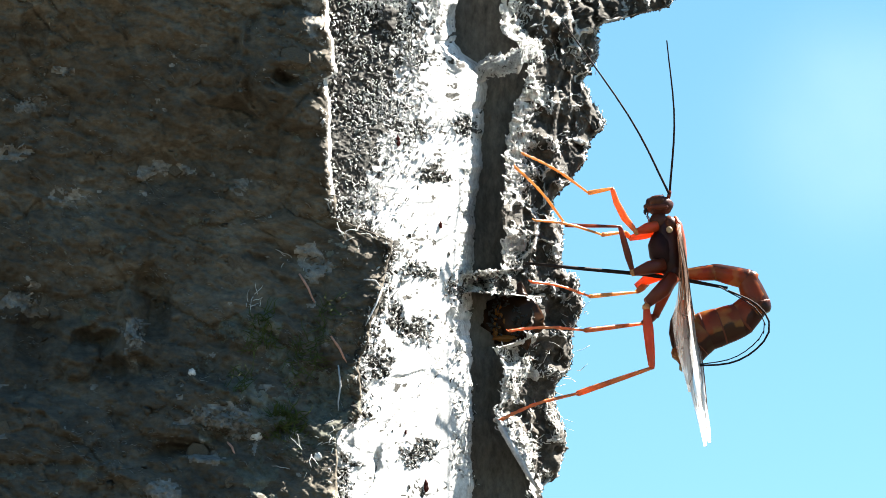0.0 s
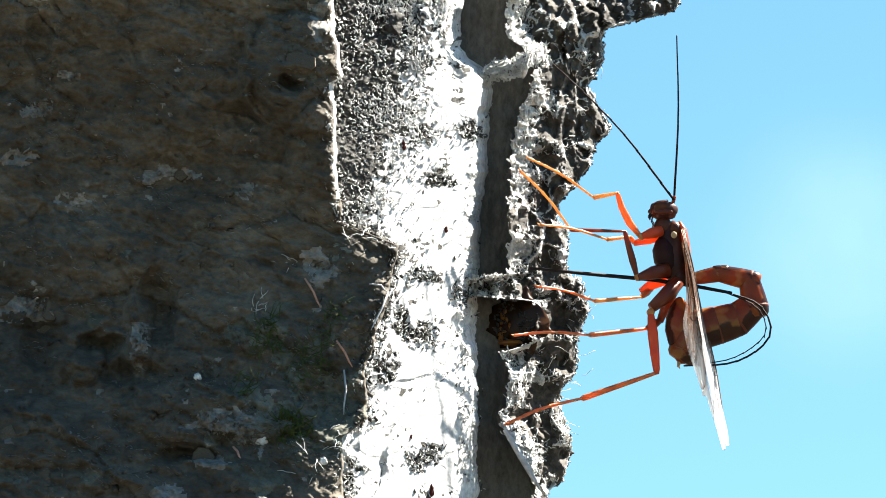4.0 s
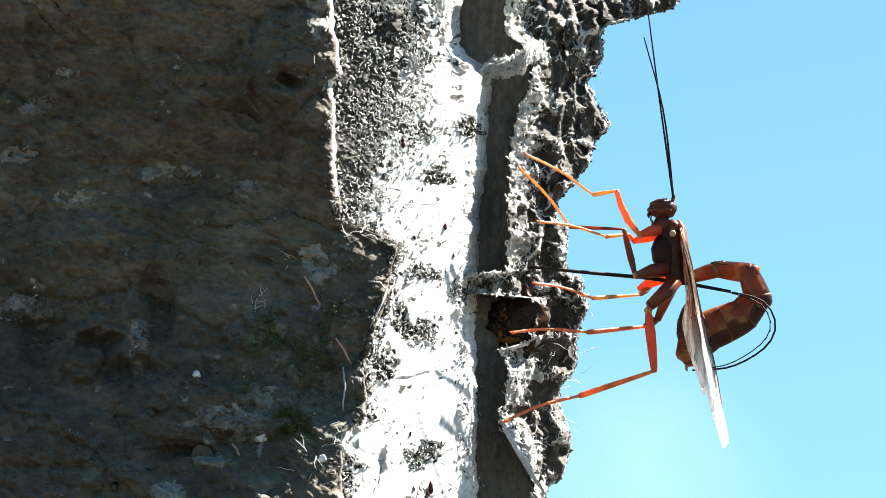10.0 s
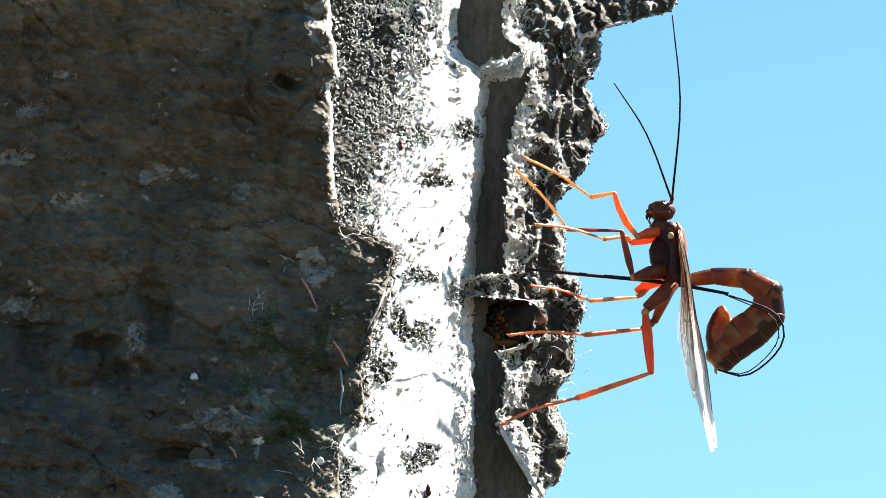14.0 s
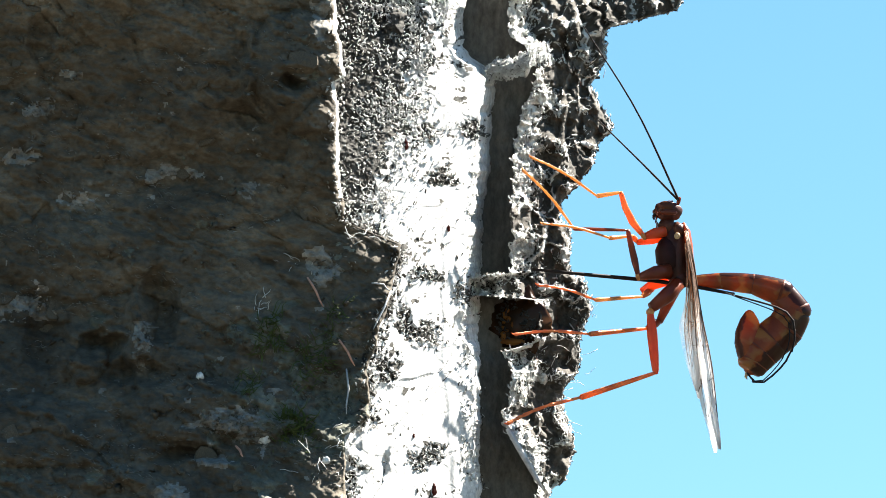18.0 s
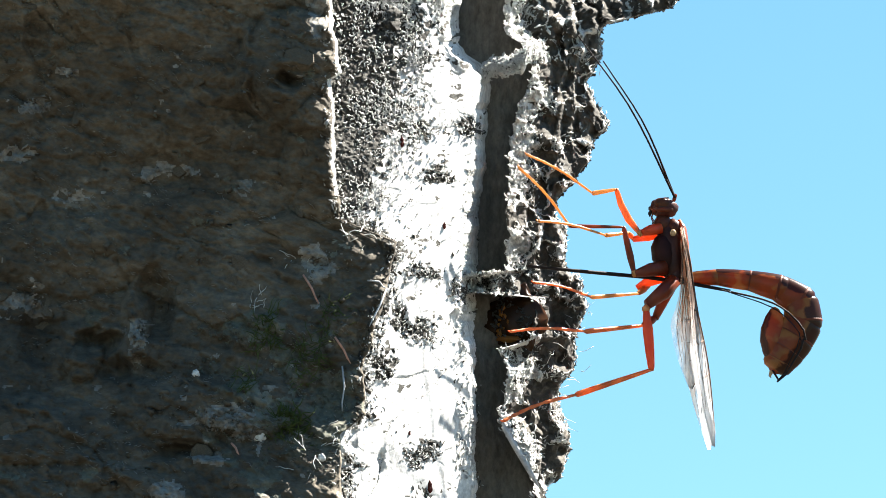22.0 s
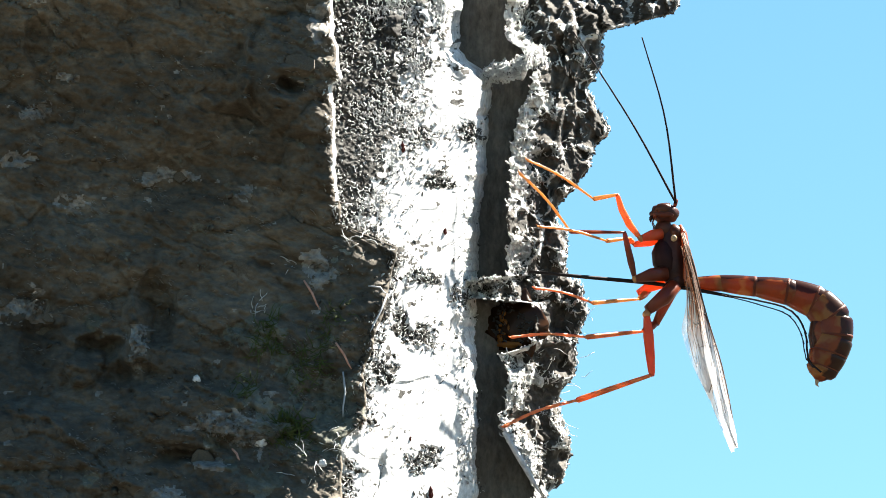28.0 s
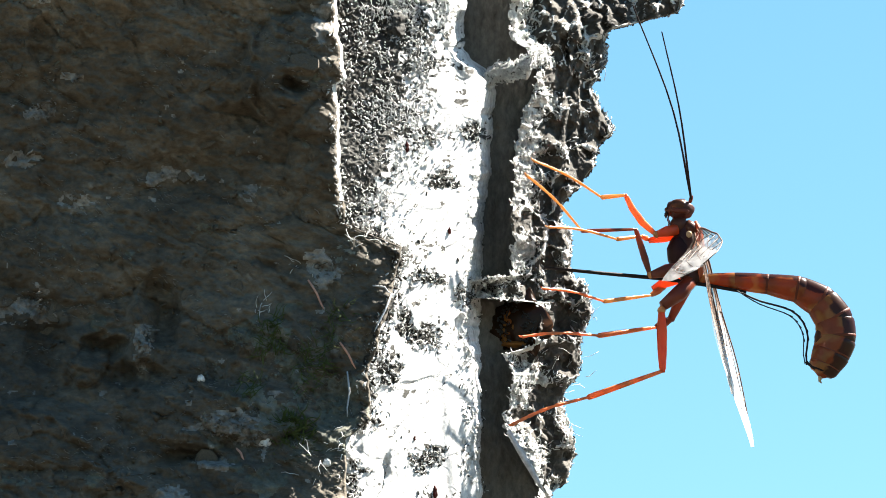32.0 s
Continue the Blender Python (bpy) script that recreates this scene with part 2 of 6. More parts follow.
def part(name, bm, mat, parent, label=""):
    """One bmesh as one mesh object under a thing or a part."""
    me = bpy.data.meshes.new(name)
    bm.to_mesh(me)
    bm.free()
    smooth(me)
    me.materials.append(mat)
    ob = new(name, me)
    ob.parent = parent
    return tagged(ob, label)


def loft(rings, closed=True):
    """A bmesh through rings of equal count, with its ends closed."""
    bm = bmesh.new()
    vs = [[bm.verts.new(p) for p in r] for r in rings]
    n = len(vs[0])
    for a, b in zip(vs, vs[1:]):
        for i in range(n):
            bm.faces.new((a[i], a[(i + 1) % n], b[(i + 1) % n], b[i]))
    if closed:
        bm.faces.new(vs[0][::-1])
        bm.faces.new(vs[-1])
    bmesh.ops.recalc_face_normals(bm, faces=bm.faces)
    return bm


def tube(points, radii, n=10, flat=1.0):
    """A bmesh tube through points in millimetres; flat squeezes it along y."""
    pts = [Vector(p) for p in points]
    rings = []
    for i, p in enumerate(pts):
        d = (pts[min(i + 1, len(pts) - 1)] - pts[max(i - 1, 0)]).normalized()
        side = Vector((0, 1, 0)) - d * d.y
        if side.length < 0.1:
            side = Vector((1, 0, 0)) - d * d.x
        side.normalize()
        up = d.cross(side)
        rings.append([(p + (side * math.cos(a) * flat + up * math.sin(a)) * radii[i]) * MM
                      for a in (2 * math.pi * k / n for k in range(n))])
    return loft(rings)


def limb(length, stations, n=10, flat=1.0, sag=0.0):
    """A bmesh limb along +X: stations of (share of length, radius)."""
    return tube([(length * s, 0, sag * math.sin(math.pi * s)) for s, r in stations], [r for s, r in stations], n, flat)


def ball(rx, ry, rz, seed=0, rough=0.0):
    bm = bmesh.new()
    bmesh.ops.create_uvsphere(bm, u_segments=20, v_segments=14, radius=1)
    for v in bm.verts:
        k = 1 + rough * noise.noise(v.co * 2.3 + Vector((seed, 0, 0)))
        v.co = Vector((v.co.x * rx, v.co.y * ry, v.co.z * rz)) * k * MM
    return bm


def aim(a, b, hint=(0, 1, 0)):
    """A pose at a (millimetres) whose X points at b and whose Y leans to hint."""
    a, b, h = Vector(a), Vector(b), Vector(hint)
    x = (b - a).normalized()
    y = (h - x * h.dot(x)).normalized()
    z = x.cross(y)
    m = Matrix((x, y, z)).transposed().to_4x4()
    m.translation = a * MM
    return m


def flow(points, n):
    """n + 1 points at even steps along a smooth curve through points (x, z)."""
    p = [np.array(q, float) for q in points]
    p = [2 * p[0] - p[1], *p, 2 * p[-1] - p[-2]]
    fine = []
    for a, b, c, d in zip(p, p[1:], p[2:], p[3:]):
        for s in np.linspace(0, 1, 16, endpoint=False):
            fine.append(0.5 * (2 * b + (c - a) * s + (2 * a - 5 * b + 4 * c - d) * s * s + (3 * b - a - 3 * c + d) * s ** 3))
    fine.append(p[-2])
    fine = np.array(fine)
    run = np.concatenate([[0], np.cumsum(np.hypot(*np.diff(fine, axis=0).T))])
    at = np.array(n) * run[-1] if not isinstance(n, int) else np.linspace(0, run[-1], n + 1)
    return np.stack([np.interp(at, run, fine[:, 0]), np.interp(at, run, fine[:, 1])], 1), run[-1]


# ---------------------------------------------------------------- noise on arrays
def lattice(ix, iy, seed):
    h = (ix.astype(np.int64) * 374761393 + iy.astype(np.int64) * 668265263 + seed * 974711) & 0xFFFFFFFF
    h = ((h ^ (h >> 13)) * 1274126177) & 0xFFFFFFFF
    h = ((h ^ (h >> 16)) * 668265263) & 0xFFFFFFFF
    return ((h ^ (h >> 15)) & 0xFFFFFF) / 0xFFFFFF


def value(x, y, seed=0):
    ix, iy = np.floor(x), np.floor(y)
    fx, fy = x - ix, y - iy
    fx, fy = fx * fx * (3 - 2 * fx), fy * fy * (3 - 2 * fy)
    a, b = lattice(ix, iy, seed), lattice(ix + 1, iy, seed)
    c, d = lattice(ix, iy + 1, seed), lattice(ix + 1, iy + 1, seed)
    return (a + (b - a) * fx) * (1 - fy) + (c + (d - c) * fx) * fy


def fbm(x, y, size, octaves=4, seed=0, gain=0.5):
    """Cloudy noise between about -1 and 1; size is its coarsest grain."""
    out, amp, total = 0, 1.0, 0
    for k in range(octaves):
        out = out + amp * (value(x / size + 13.7 * k, y / size - 7.1 * k, seed + k) * 2 - 1)
        total, size, amp = total + amp, size * 0.48, amp * gain
    return out / total * 1.6


def cells(x, y, size, seed=0):
    """Distance to the nearest and the second cell point, and the nearest cell's own number."""
    x, y = x / size, y / size
    ix, iy = np.floor(x), np.floor(y)
    near, second, own = np.full(x.shape, 9.0), np.full(x.shape, 9.0), np.zeros(x.shape)
    for dx in (-1, 0, 1):
        for dy in (-1, 0, 1):
            cx, cy = ix + dx, iy + dy
            d = np.hypot(cx + lattice(cx, cy, seed) - x, cy + lattice(cx, cy, seed + 5) - y)
            closer = d < near
            second = np.where(closer, near, np.minimum(second, d))
            own = np.where(closer, lattice(cx, cy, seed + 9), own)
            near = np.where(closer, d, near)
    return near, second, own


def line(z, stops):
    """x along a line that is given by (z, x) stops, from the top down."""
    s = sorted(stops)
    return np.interp(z, [a for a, b in s], [b for a, b in s])


def dome(x, z, cx, cz, rx, rz):
    """1 in the middle of an ellipse, falling softly to 0 at its rim."""
    return np.clip(1 - ((x - cx) / rx) ** 2 - ((z - cz) / rz) ** 2, 0, 1)


# ---------------------------------------------------------------- the trunk
TOP, FOOT = 45.06, -44.90


def face_rim(z):
    return line(z, [(45.06, -15.36), (31.98, -15.68), (30.34, -14.72), (25.44, -14.56), (24.62, -15.68), (9.08, -14.88), (4.17, -14.40),
                    (2.94, -11.52), (0.90, -6.56), (-4.83, -7.52), (-9.73, -8.9), (-16.28, -10.9), (-24.05, -10.72),
                    (-26.50, -14.08), (-44.90, -14.40)]) + 0.35 * fbm(z * 0 + 3, z, 1.6, 4, 71)


def strip_rim(z):
    return line(z, [(45.06, 2.24), (29.93, 1.92), (28.30, 3.04), (26.91, 4.96), (25.03, 6.56), (19.71, 6.72), (11.53, 5.44), (-3.19, 4.16), (-4.83, 4.00),
                    (-16.28, 4.00), (-25.27, 4.32), (-44.90, 3.68)]) + 0.55 + 0.4 * fbm(z * 0 + 8, z, 2.0, 5, 72, 0.6)


def edge_rim(z):
    """Where the ragged outer bark begins, beyond the groove."""
    return line(z, [(45.06, 8.64), (31.16, 9.12), (29.53, 12.08), (26.00, 12.90), (22.90, 12.20), (19.70, 10.80), (15.62, 9.68),
                    (9.08, 9.28), (-3.19, 9.28), (-4.17, 3.36), (-6.30, 3.20), (-7.12, 13.28), (-13.00, 12.88), (-14.60, 7.68), (-16.40, 8.9),
                    (-20.40, 9.1), (-23.64, 8.2), (-25.44, 8.72), (-34.43, 13.28), (-44.90, 14.08)]) + 0.6 * fbm(z * 0 + 5, z, 1.5, 5, 73, 0.65)


def outer_rim(z):
    """The silhouette of the trunk against the sky."""
    return line(z, [(45.06, 35.68), (36.07, 33.28), (35.09, 32.48), (34.27, 29.28), (32.63, 23.04), (31.16, 22.24), (27.89, 22.72),
                    (23.80, 20.80), (19.71, 22.88), (17.91, 23.52), (15.62, 21.76), (12.35, 20.48), (9.73, 18.72),
                    (7.28, 16.48), (4.58, 15.68), (2.94, 17.28), (-0.74, 17.60), (-3.35, 17.44), (-4.83, 19.36),
                    (-8.51, 20.56), (-10.96, 19.68), (-13.41, 18.72), (-17.50, 18.40), (-20.53, 16.32), (-23.23, 16.48),
                    (-26.50, 17.44), (-29.36, 17.76), (-32.80, 16.48), (-34.43, 14.40), (-44.90, 12.48)]) \
        + 0.55 * fbm(z * 0 + 2, z, 2.2, 5, 74, 0.65)


def mesh_of(name, co, quads, mat, parent, label="", soft=True):
    """A mesh of quads from arrays in millimetres, under parent."""
    me = bpy.data.meshes.new(name)
    me.vertices.add(len(co))
    me.vertices.foreach_set("co", (co * MM).ravel())
    me.loops.add(quads.size)
    me.loops.foreach_set("vertex_index", quads.ravel())
    me.polygons.add(len(quads))
    me.polygons.foreach_set("loop_start", np.arange(0, quads.size, 4))
    me.polygons.foreach_set("loop_total", np.full(len(quads), 4))
    me.update()
    me.validate()
    if soft:
        smooth(me)
    me.materials.append(mat)
    ob = new(name, me)
    ob.parent = parent
    ob.matrix_parent_inverse = parent.matrix_world.inverted()
    return tagged(ob, label)


def sheet(name, x, z, y, mat, parent, label="", more=(), which=None):
    """A relief of rows and columns at depth y, seen through (x, z); which says where the further materials grow."""
    rows, cols = x.shape
    co = np.stack([x * (1 + y / FAR), y, z + y * (RISE + z / FAR)], -1).reshape(-1, 3)
    i = np.arange(rows * cols).reshape(rows, cols)
    quads = np.stack([i[:-1, :-1], i[1:, :-1], i[1:, 1:], i[:-1, 1:]], -1).reshape(-1, 4)
    ob = mesh_of(name, co, quads, mat, parent, label)
    for m in more:
        ob.data.materials.append(m)
    if which is not None:
        w = np.zeros((rows, cols), dtype=np.int32)
        w[:which.shape[0], :which.shape[1]] = which
        ob.data.polygons.foreach_set("material_index", w[:-1, :-1].ravel())
    return ob


def grid(left, right, step_x, step_z, cols=None):
    """Columns spread evenly between two rims, row by row from the top."""
    z = np.arange(TOP, FOOT, -step_z)
    a, b = left(z), right(z)
    n = cols or int((b - a).max() / step_x)
    s = np.linspace(0, 1, n)
    return a[:, None] + (b - a)[:, None] * s[None, :], np.repeat(z[:, None], n, 1), s


FOLDS = ((((-62.7, -22.0), (-56.0, -23.0)), 1.3), (((-56.0, -23.0), (-50.7, -26.5)), 1.3), (((-51.5, -30.0), (-46.0, -32.0)), 1.1), (((-46.0, -32.0), (-40.0, -34.5)), 1.1), (((-34.7, -18.7), (-28.6, -21.4)), 1.2),
         (((-33.0, -24.2), (-27.0, -27.2)), 1.2), (((-28.6, -12.0), (-32.5, -20.0)), 1.0), (((-45.0, -0.7), (-43.6, -9.7)), 1.5), (((-27.5, 32.0), (-28.3, 23.0)), 1.6), (((-28.3, 23.0), (-25.5, 19.5)), 1.4), (((-19.5, 18.4), (-15.8, 18.0)), 0.9),
         (((-60.0, 8.0), (-52.0, 5.0)), 0.7), (((-47.0, 11.5), (-38.0, 9.0)), 0.9), (((-36.0, -29.8), (-26.0, -31.5)), 1.0), (((-24.0, -4.0), (-21.0, -12.0)), 0.8))


def from_line(x, z, a, b):
    """The distance to the stretch from a to b."""
    dx, dz = b[0] - a[0], b[1] - a[1]
    k = np.clip(((x - a[0]) * dx + (z - a[1]) * dz) / (dx * dx + dz * dz), 0, 1)
    return np.hypot(x - a[0] - k * dx, z - a[1] - k * dz)


def face_depth(x, z):
    d = -41.0 + 0.0016 * (x + 45) ** 2 - 1.2 * np.logaddexp(0, (z - 9.90) / 4) - 1.9 * np.logaddexp(0, (-11.00 - z) / 4)
    d = d + 1.7 * fbm(x, z * 1.5, 17, 3, 1) + 0.6 * np.abs(fbm(x * 0.9, z * 1.1 + 0.5 * x, 5, 4, 2)) - 0.55 * np.abs(fbm(x * 0.8, z * 1.1 + 0.4 * x, 2.6, 5, 3, 0.6))
    n1, n2, own = cells(x * 0.7 + 2.5 * fbm(x, z, 6, 3, 4), z * 1.6 + 0.5 * x + 2.0 * fbm(x, z, 5, 3, 5), 8, 6)
    d = d + 0.8 * own - 0.5 * np.clip((n2 - n1) * 3, 0, 1)
    for px, pz, rx, rz, high in ((-21.52, 26.25, 8, 9, 3.0), (-17.92, 13.17, 5, 9, 2.0), (-50.56, -16.28, 3.0, 2.6, 2.2), (-43.12, -12.19, 2.0, 8, 1.4),
                                 (-53.12, -0.74, 12, 6, 1.5), (-32.32, -22.82, 14, 5, 1.6), (-57.92, -26.09, 12, 5, 1.8), (-11.52, -9.73, 5, 12, 1.5)):
        d = d - 1.5 * high * np.sqrt(dome(x + 0.8 * fbm(x, z, 3, 3, 9), z + 0.8 * fbm(x, z, 3, 3, 10), px, pz, rx, rz))
    for px, pz, rx, rz, low in ((-21.9, 25.0, 2.0, 1.2, 1.8), (-48.72, -13.82, 4, 3, 2.0), (-40.72, -8.10, 3, 6, 1.6), (-16.32, -20.37, 4, 5, 0.8), (-44.72, -17.50, 5, 2.0, 1.2), (-36.32, -29.36, 6, 1.4, 1.0), (-57.12, -13.00, 3, 5, 1.2), (-28.32, 19.71, 6, 3, 1.0), (-57.92, 31.16, 2.4, 4, 1.2), (-11.52, -16.28, 2.6, 7, 0.6)):
        d = d + 2.2 * low * dome(x + 0.8 * fbm(x, z, 3, 3, 9), z + 0.8 * fbm(x, z, 3, 3, 10), px, pz, rx, rz)
    wx, wz = x + 0.7 * fbm(x, z, 3, 3, 12), z + 0.7 * fbm(x, z, 3, 3, 13)
    for (p, q), high in FOLDS:
        d = d - high * np.exp(-(from_line(wx, wz, p, q) / 0.55) ** 2) * np.clip(0.7 + fbm(x, z, 2.5, 2, 14), 0.1, 1)
    knot = np.hypot((x + 21.7 + 0.5 * fbm(x, z, 3, 3, 11)) / 3.8, (z - 24.9) / 2.6)
    d = d - 0.9 * np.exp(-((knot - 1) / 0.3) ** 2)
    return d + 0.30 * fbm(x * 0.8, z, 0.9, 3, 7, 0.65) - 0.30 * np.abs(fbm(x * 0.7 + z * 0.2, z * 1.1 + x * 0.35, 1.7, 3, 8))


def strip_depth(x, z):
    """Steep where the strip turns to the sun, flatter towards its upper inner side."""
    turn = -8.4 + 0.36 * (z - 15.62)
    rise = lambda q: 0.68 * q + 1.94 * np.logaddexp(0, (q - turn) / 2.0)
    base = np.maximum(-6.5 + rise(x) - rise(5.28), -37.0 + 0.75 * (x - -14.72) + 1.2 * fbm(x, z, 3, 3, 26))
    flank = np.clip((x - strip_rim(z) + np.interp(z, (-16, -11), (0.7, 2.1)) + 0.5 * fbm(x * 0.3, z, 3, 3, 30)) / 2.1, 0, 3)
    return base + 10.0 * flank ** 0.7


CRACKS = (((-7.5, -24.9), (-1.9, -20.4), (3.9, -13.6)), ((-3.1, -9.7), (0.4, -8.3), (2.2, -7.2)), ((-6.7, -18.7), (-1.1, -17.5), (1.0, -15.2)), ((-0.6, 0.2), (2.6, 3.0), (4.4, 6.4)),
          ((0.4, -29.4), (2.4, -28.4), (3.6, -26.0)), ((-9.6, -35.0), (-8.4, -30.5), (-7.6, -25.0)))
SHADES = ((-5.6, -9.4, 2.2, 2.8), (3.0, -11.8, 2.2, 3.4), (-8.2, -30.0, 0.9, 3.4), (1.6, 29.0, 2.4, 3.4), (-8.4, 34.0, 3.0, 2.4), (-4.2, 36.0, 2.6, 2.4))


PITS = ((-3.68, 16.85, 2.6, 1.6), (4.32, 17.42, 2.4, 2.0), (-0.96, 10.31, 2.6, 1.5), (-3.36, -3.60, 2.4, 1.6), (-3.36, -12.35, 2.8, 2.4),
        (-3.12, -29.61, 3.6, 1.6), (-8.64, -16.68, 1.8, 3.0), (2.88, -5.64, 1.8, 2.2), (-6.32, -10.55, 1.6, 2.4), (-13.12, -33.45, 1.5, 4.0))


def ragged(x, z):
    """The plane with its lines frayed, for uneven rims."""
    return x + 1.3 * fbm(x, z, 3.0, 4, 15, 0.65) + 0.35 * (z - np.round(z / 9) * 9) * 0.3, z + 1.1 * fbm(x, z, 3.0, 4, 16, 0.65)


PATCHES = ((-59.92, -7.69, 3.6, 2.2), (-57.76, 20.94, 2.2, 1.0), (-53.92, 25.44, 2.0, 0.8), (-43.12, -13.41, 1.2, 3.4), (-31.12, -24.62, 4.0, 1.8), (-25.92, -27.32, 1.0, 1.6),
           (-38.72, 11.12, 4.0, 0.8), (-53.12, 7.44, 2.4, 0.9), (-33.12, -29.53, 3.0, 1.0), (-17.92, 33.61, 1.6, 3.6), (-61.12, 13.99, 2.4, 1.2), (-17.92, -1.96, 1.8, 2.2), (-37.92, -34.68, 2.4, 1.4), (-27.52, 9.08, 1.2, 1.2))


def crumbs(name, count, place, depth, mat, parent, seed, small=0.10, large=0.45, flat=0.6, lift=0.0, label="", long=1.7):
    """Many loose little lumps strewn where place() says, as one mesh."""
    rng = np.random.default_rng(seed)
    x, z = place(rng, count)
    n = len(x)
    y = depth(x, z)
    t = np.array([(-1, -1, -1), (1, -1, -1), (1, 1, -1), (-1, 1, -1), (-1, -1, 1), (1, -1, 1), (1, 1, 1), (-1, 1, 1)], float) * 0.6
    size = small + (large - small) * rng.random(n) ** 2.5
    v = (t[None] + rng.uniform(-0.45, 0.45, (n, 8, 3))) * size[:, None, None] * np.stack([rng.uniform(0.3, 0.9, n), flat * rng.uniform(0.4, 1.0, n), rng.uniform(0.6, long, n)], 1)[:, None, :]
    q = rng.normal(size=(n, 4))
    q /= np.linalg.norm(q, axis=1)[:, None]
    w, a, b, c = q.T
    m = np.stack([1 - 2 * (b * b + c * c), 2 * (a * b - c * w), 2 * (a * c + b * w), 2 * (a * b + c * w), 1 - 2 * (a * a + c * c), 2 * (b * c - a * w),
                  2 * (a * c - b * w), 2 * (b * c + a * w), 1 - 2 * (a * a + b * b)], 1).reshape(n, 3, 3)
    v = np.einsum("nij,nkj->nki", m, v)
    y = y - lift - 0.25 * size
    v += np.stack([x * (1 + y / FAR), y, z + y * (RISE + z / FAR)], 1)[:, None, :]
    f = np.array([(0, 3, 2, 1), (4, 5, 6, 7), (0, 1, 5, 4), (1, 2, 6, 5), (2, 3, 7, 6), (3, 0, 4, 7)])
    quads = (np.arange(n)[:, None, None] * 8 + f[None]).reshape(-1, 4)
    return mesh_of(name, v.reshape(-1, 3), quads, mat, parent, label, False)


def flakes(name, count, place, depth, mat, parent, seed, short=0.5, long=1.7, wide=0.10, lift=0.06, heading=(0, 180), bend=2.4, label=""):
    """Many thin curling slivers of bark or lichen that hug a relief, as one mesh."""
    rng = np.random.default_rng(seed)
    x, z = place(rng, count)
    n, k = len(x), 6
    length = short + (long - short) * rng.random(n) ** 2
    way = np.radians(rng.uniform(*heading, n))
    turn = rng.normal(0, bend, n) * 0.5
    w = wide * rng.uniform(0.55, 1.3, n)
    xs, zs = [x], [z]
    for j in range(k - 1):
        a = way + turn * (j / (k - 1) - 0.5) + rng.normal(0, 0.55, n)
        xs.append(xs[-1] + np.cos(a) * length / (k - 1))
        zs.append(zs[-1] + np.sin(a) * length / (k - 1))
    xs, zs = np.stack(xs, 1), np.stack(zs, 1)
    ys = depth(xs, zs)
    ys = np.minimum(ys, (ys.mean(1) + 0.4)[:, None]) - lift * rng.uniform(0, 1, n)[:, None] + rng.normal(0, wide * 1.2, xs.shape)
    dx, dz = np.gradient(xs, axis=1), np.gradient(zs, axis=1)
    r = np.hypot(dx, dz) + 1e-9
    nx, nz = -dz / r, dx / r
    thin = w[:, None] * np.array([0.6, 0.9, 1.0, 1.0, 0.9, 0.6])[None, :]
    high = thin * rng.uniform(1.2, 2.6, n)[:, None]
    v = np.stack([np.stack([xs + q * nx * thin, ys + h * high, zs + q * nz * thin], -1) for q, h in ((1, 0.8), (0.15, -1), (-1, 0.8))], 2)
    y = v[..., 1]
    v = np.stack([v[..., 0] * (1 + y / FAR), y, v[..., 2] + y * (RISE + v[..., 2] / FAR)], -1)
    f = np.array([(3 * j + i, 3 * j + (i + 1) % 3, 3 * j + 3 + (i + 1) % 3, 3 * j + 3 + i) for j in range(k - 1) for i in range(3)])
    quads = (np.arange(n)[:, None, None] * (3 * k) + f[None]).reshape(-1, 4)
    return tagged(mesh_of(name, v.reshape(-1, 3), quads, mat, parent, label, False), kind="stuff")


def strew(*fields):
    """Places for crumbs: each field is (share, x0, x1, z0, z1, keep) with keep(x, z) from 0 to 1."""
    def place(rng, count):
        xs, zs = [], []
        for share, x0, x1, z0, z1, keep in fields:
            n = int(count * share)
            x, z = rng.uniform(x0, x1, n), rng.uniform(min(z0, z1), max(z0, z1), n)
            ok = rng.random(n) < keep(x, z)
            xs.append(x[ok])
            zs.append(z[ok])
        return np.concatenate(xs), np.concatenate(zs)
    return place


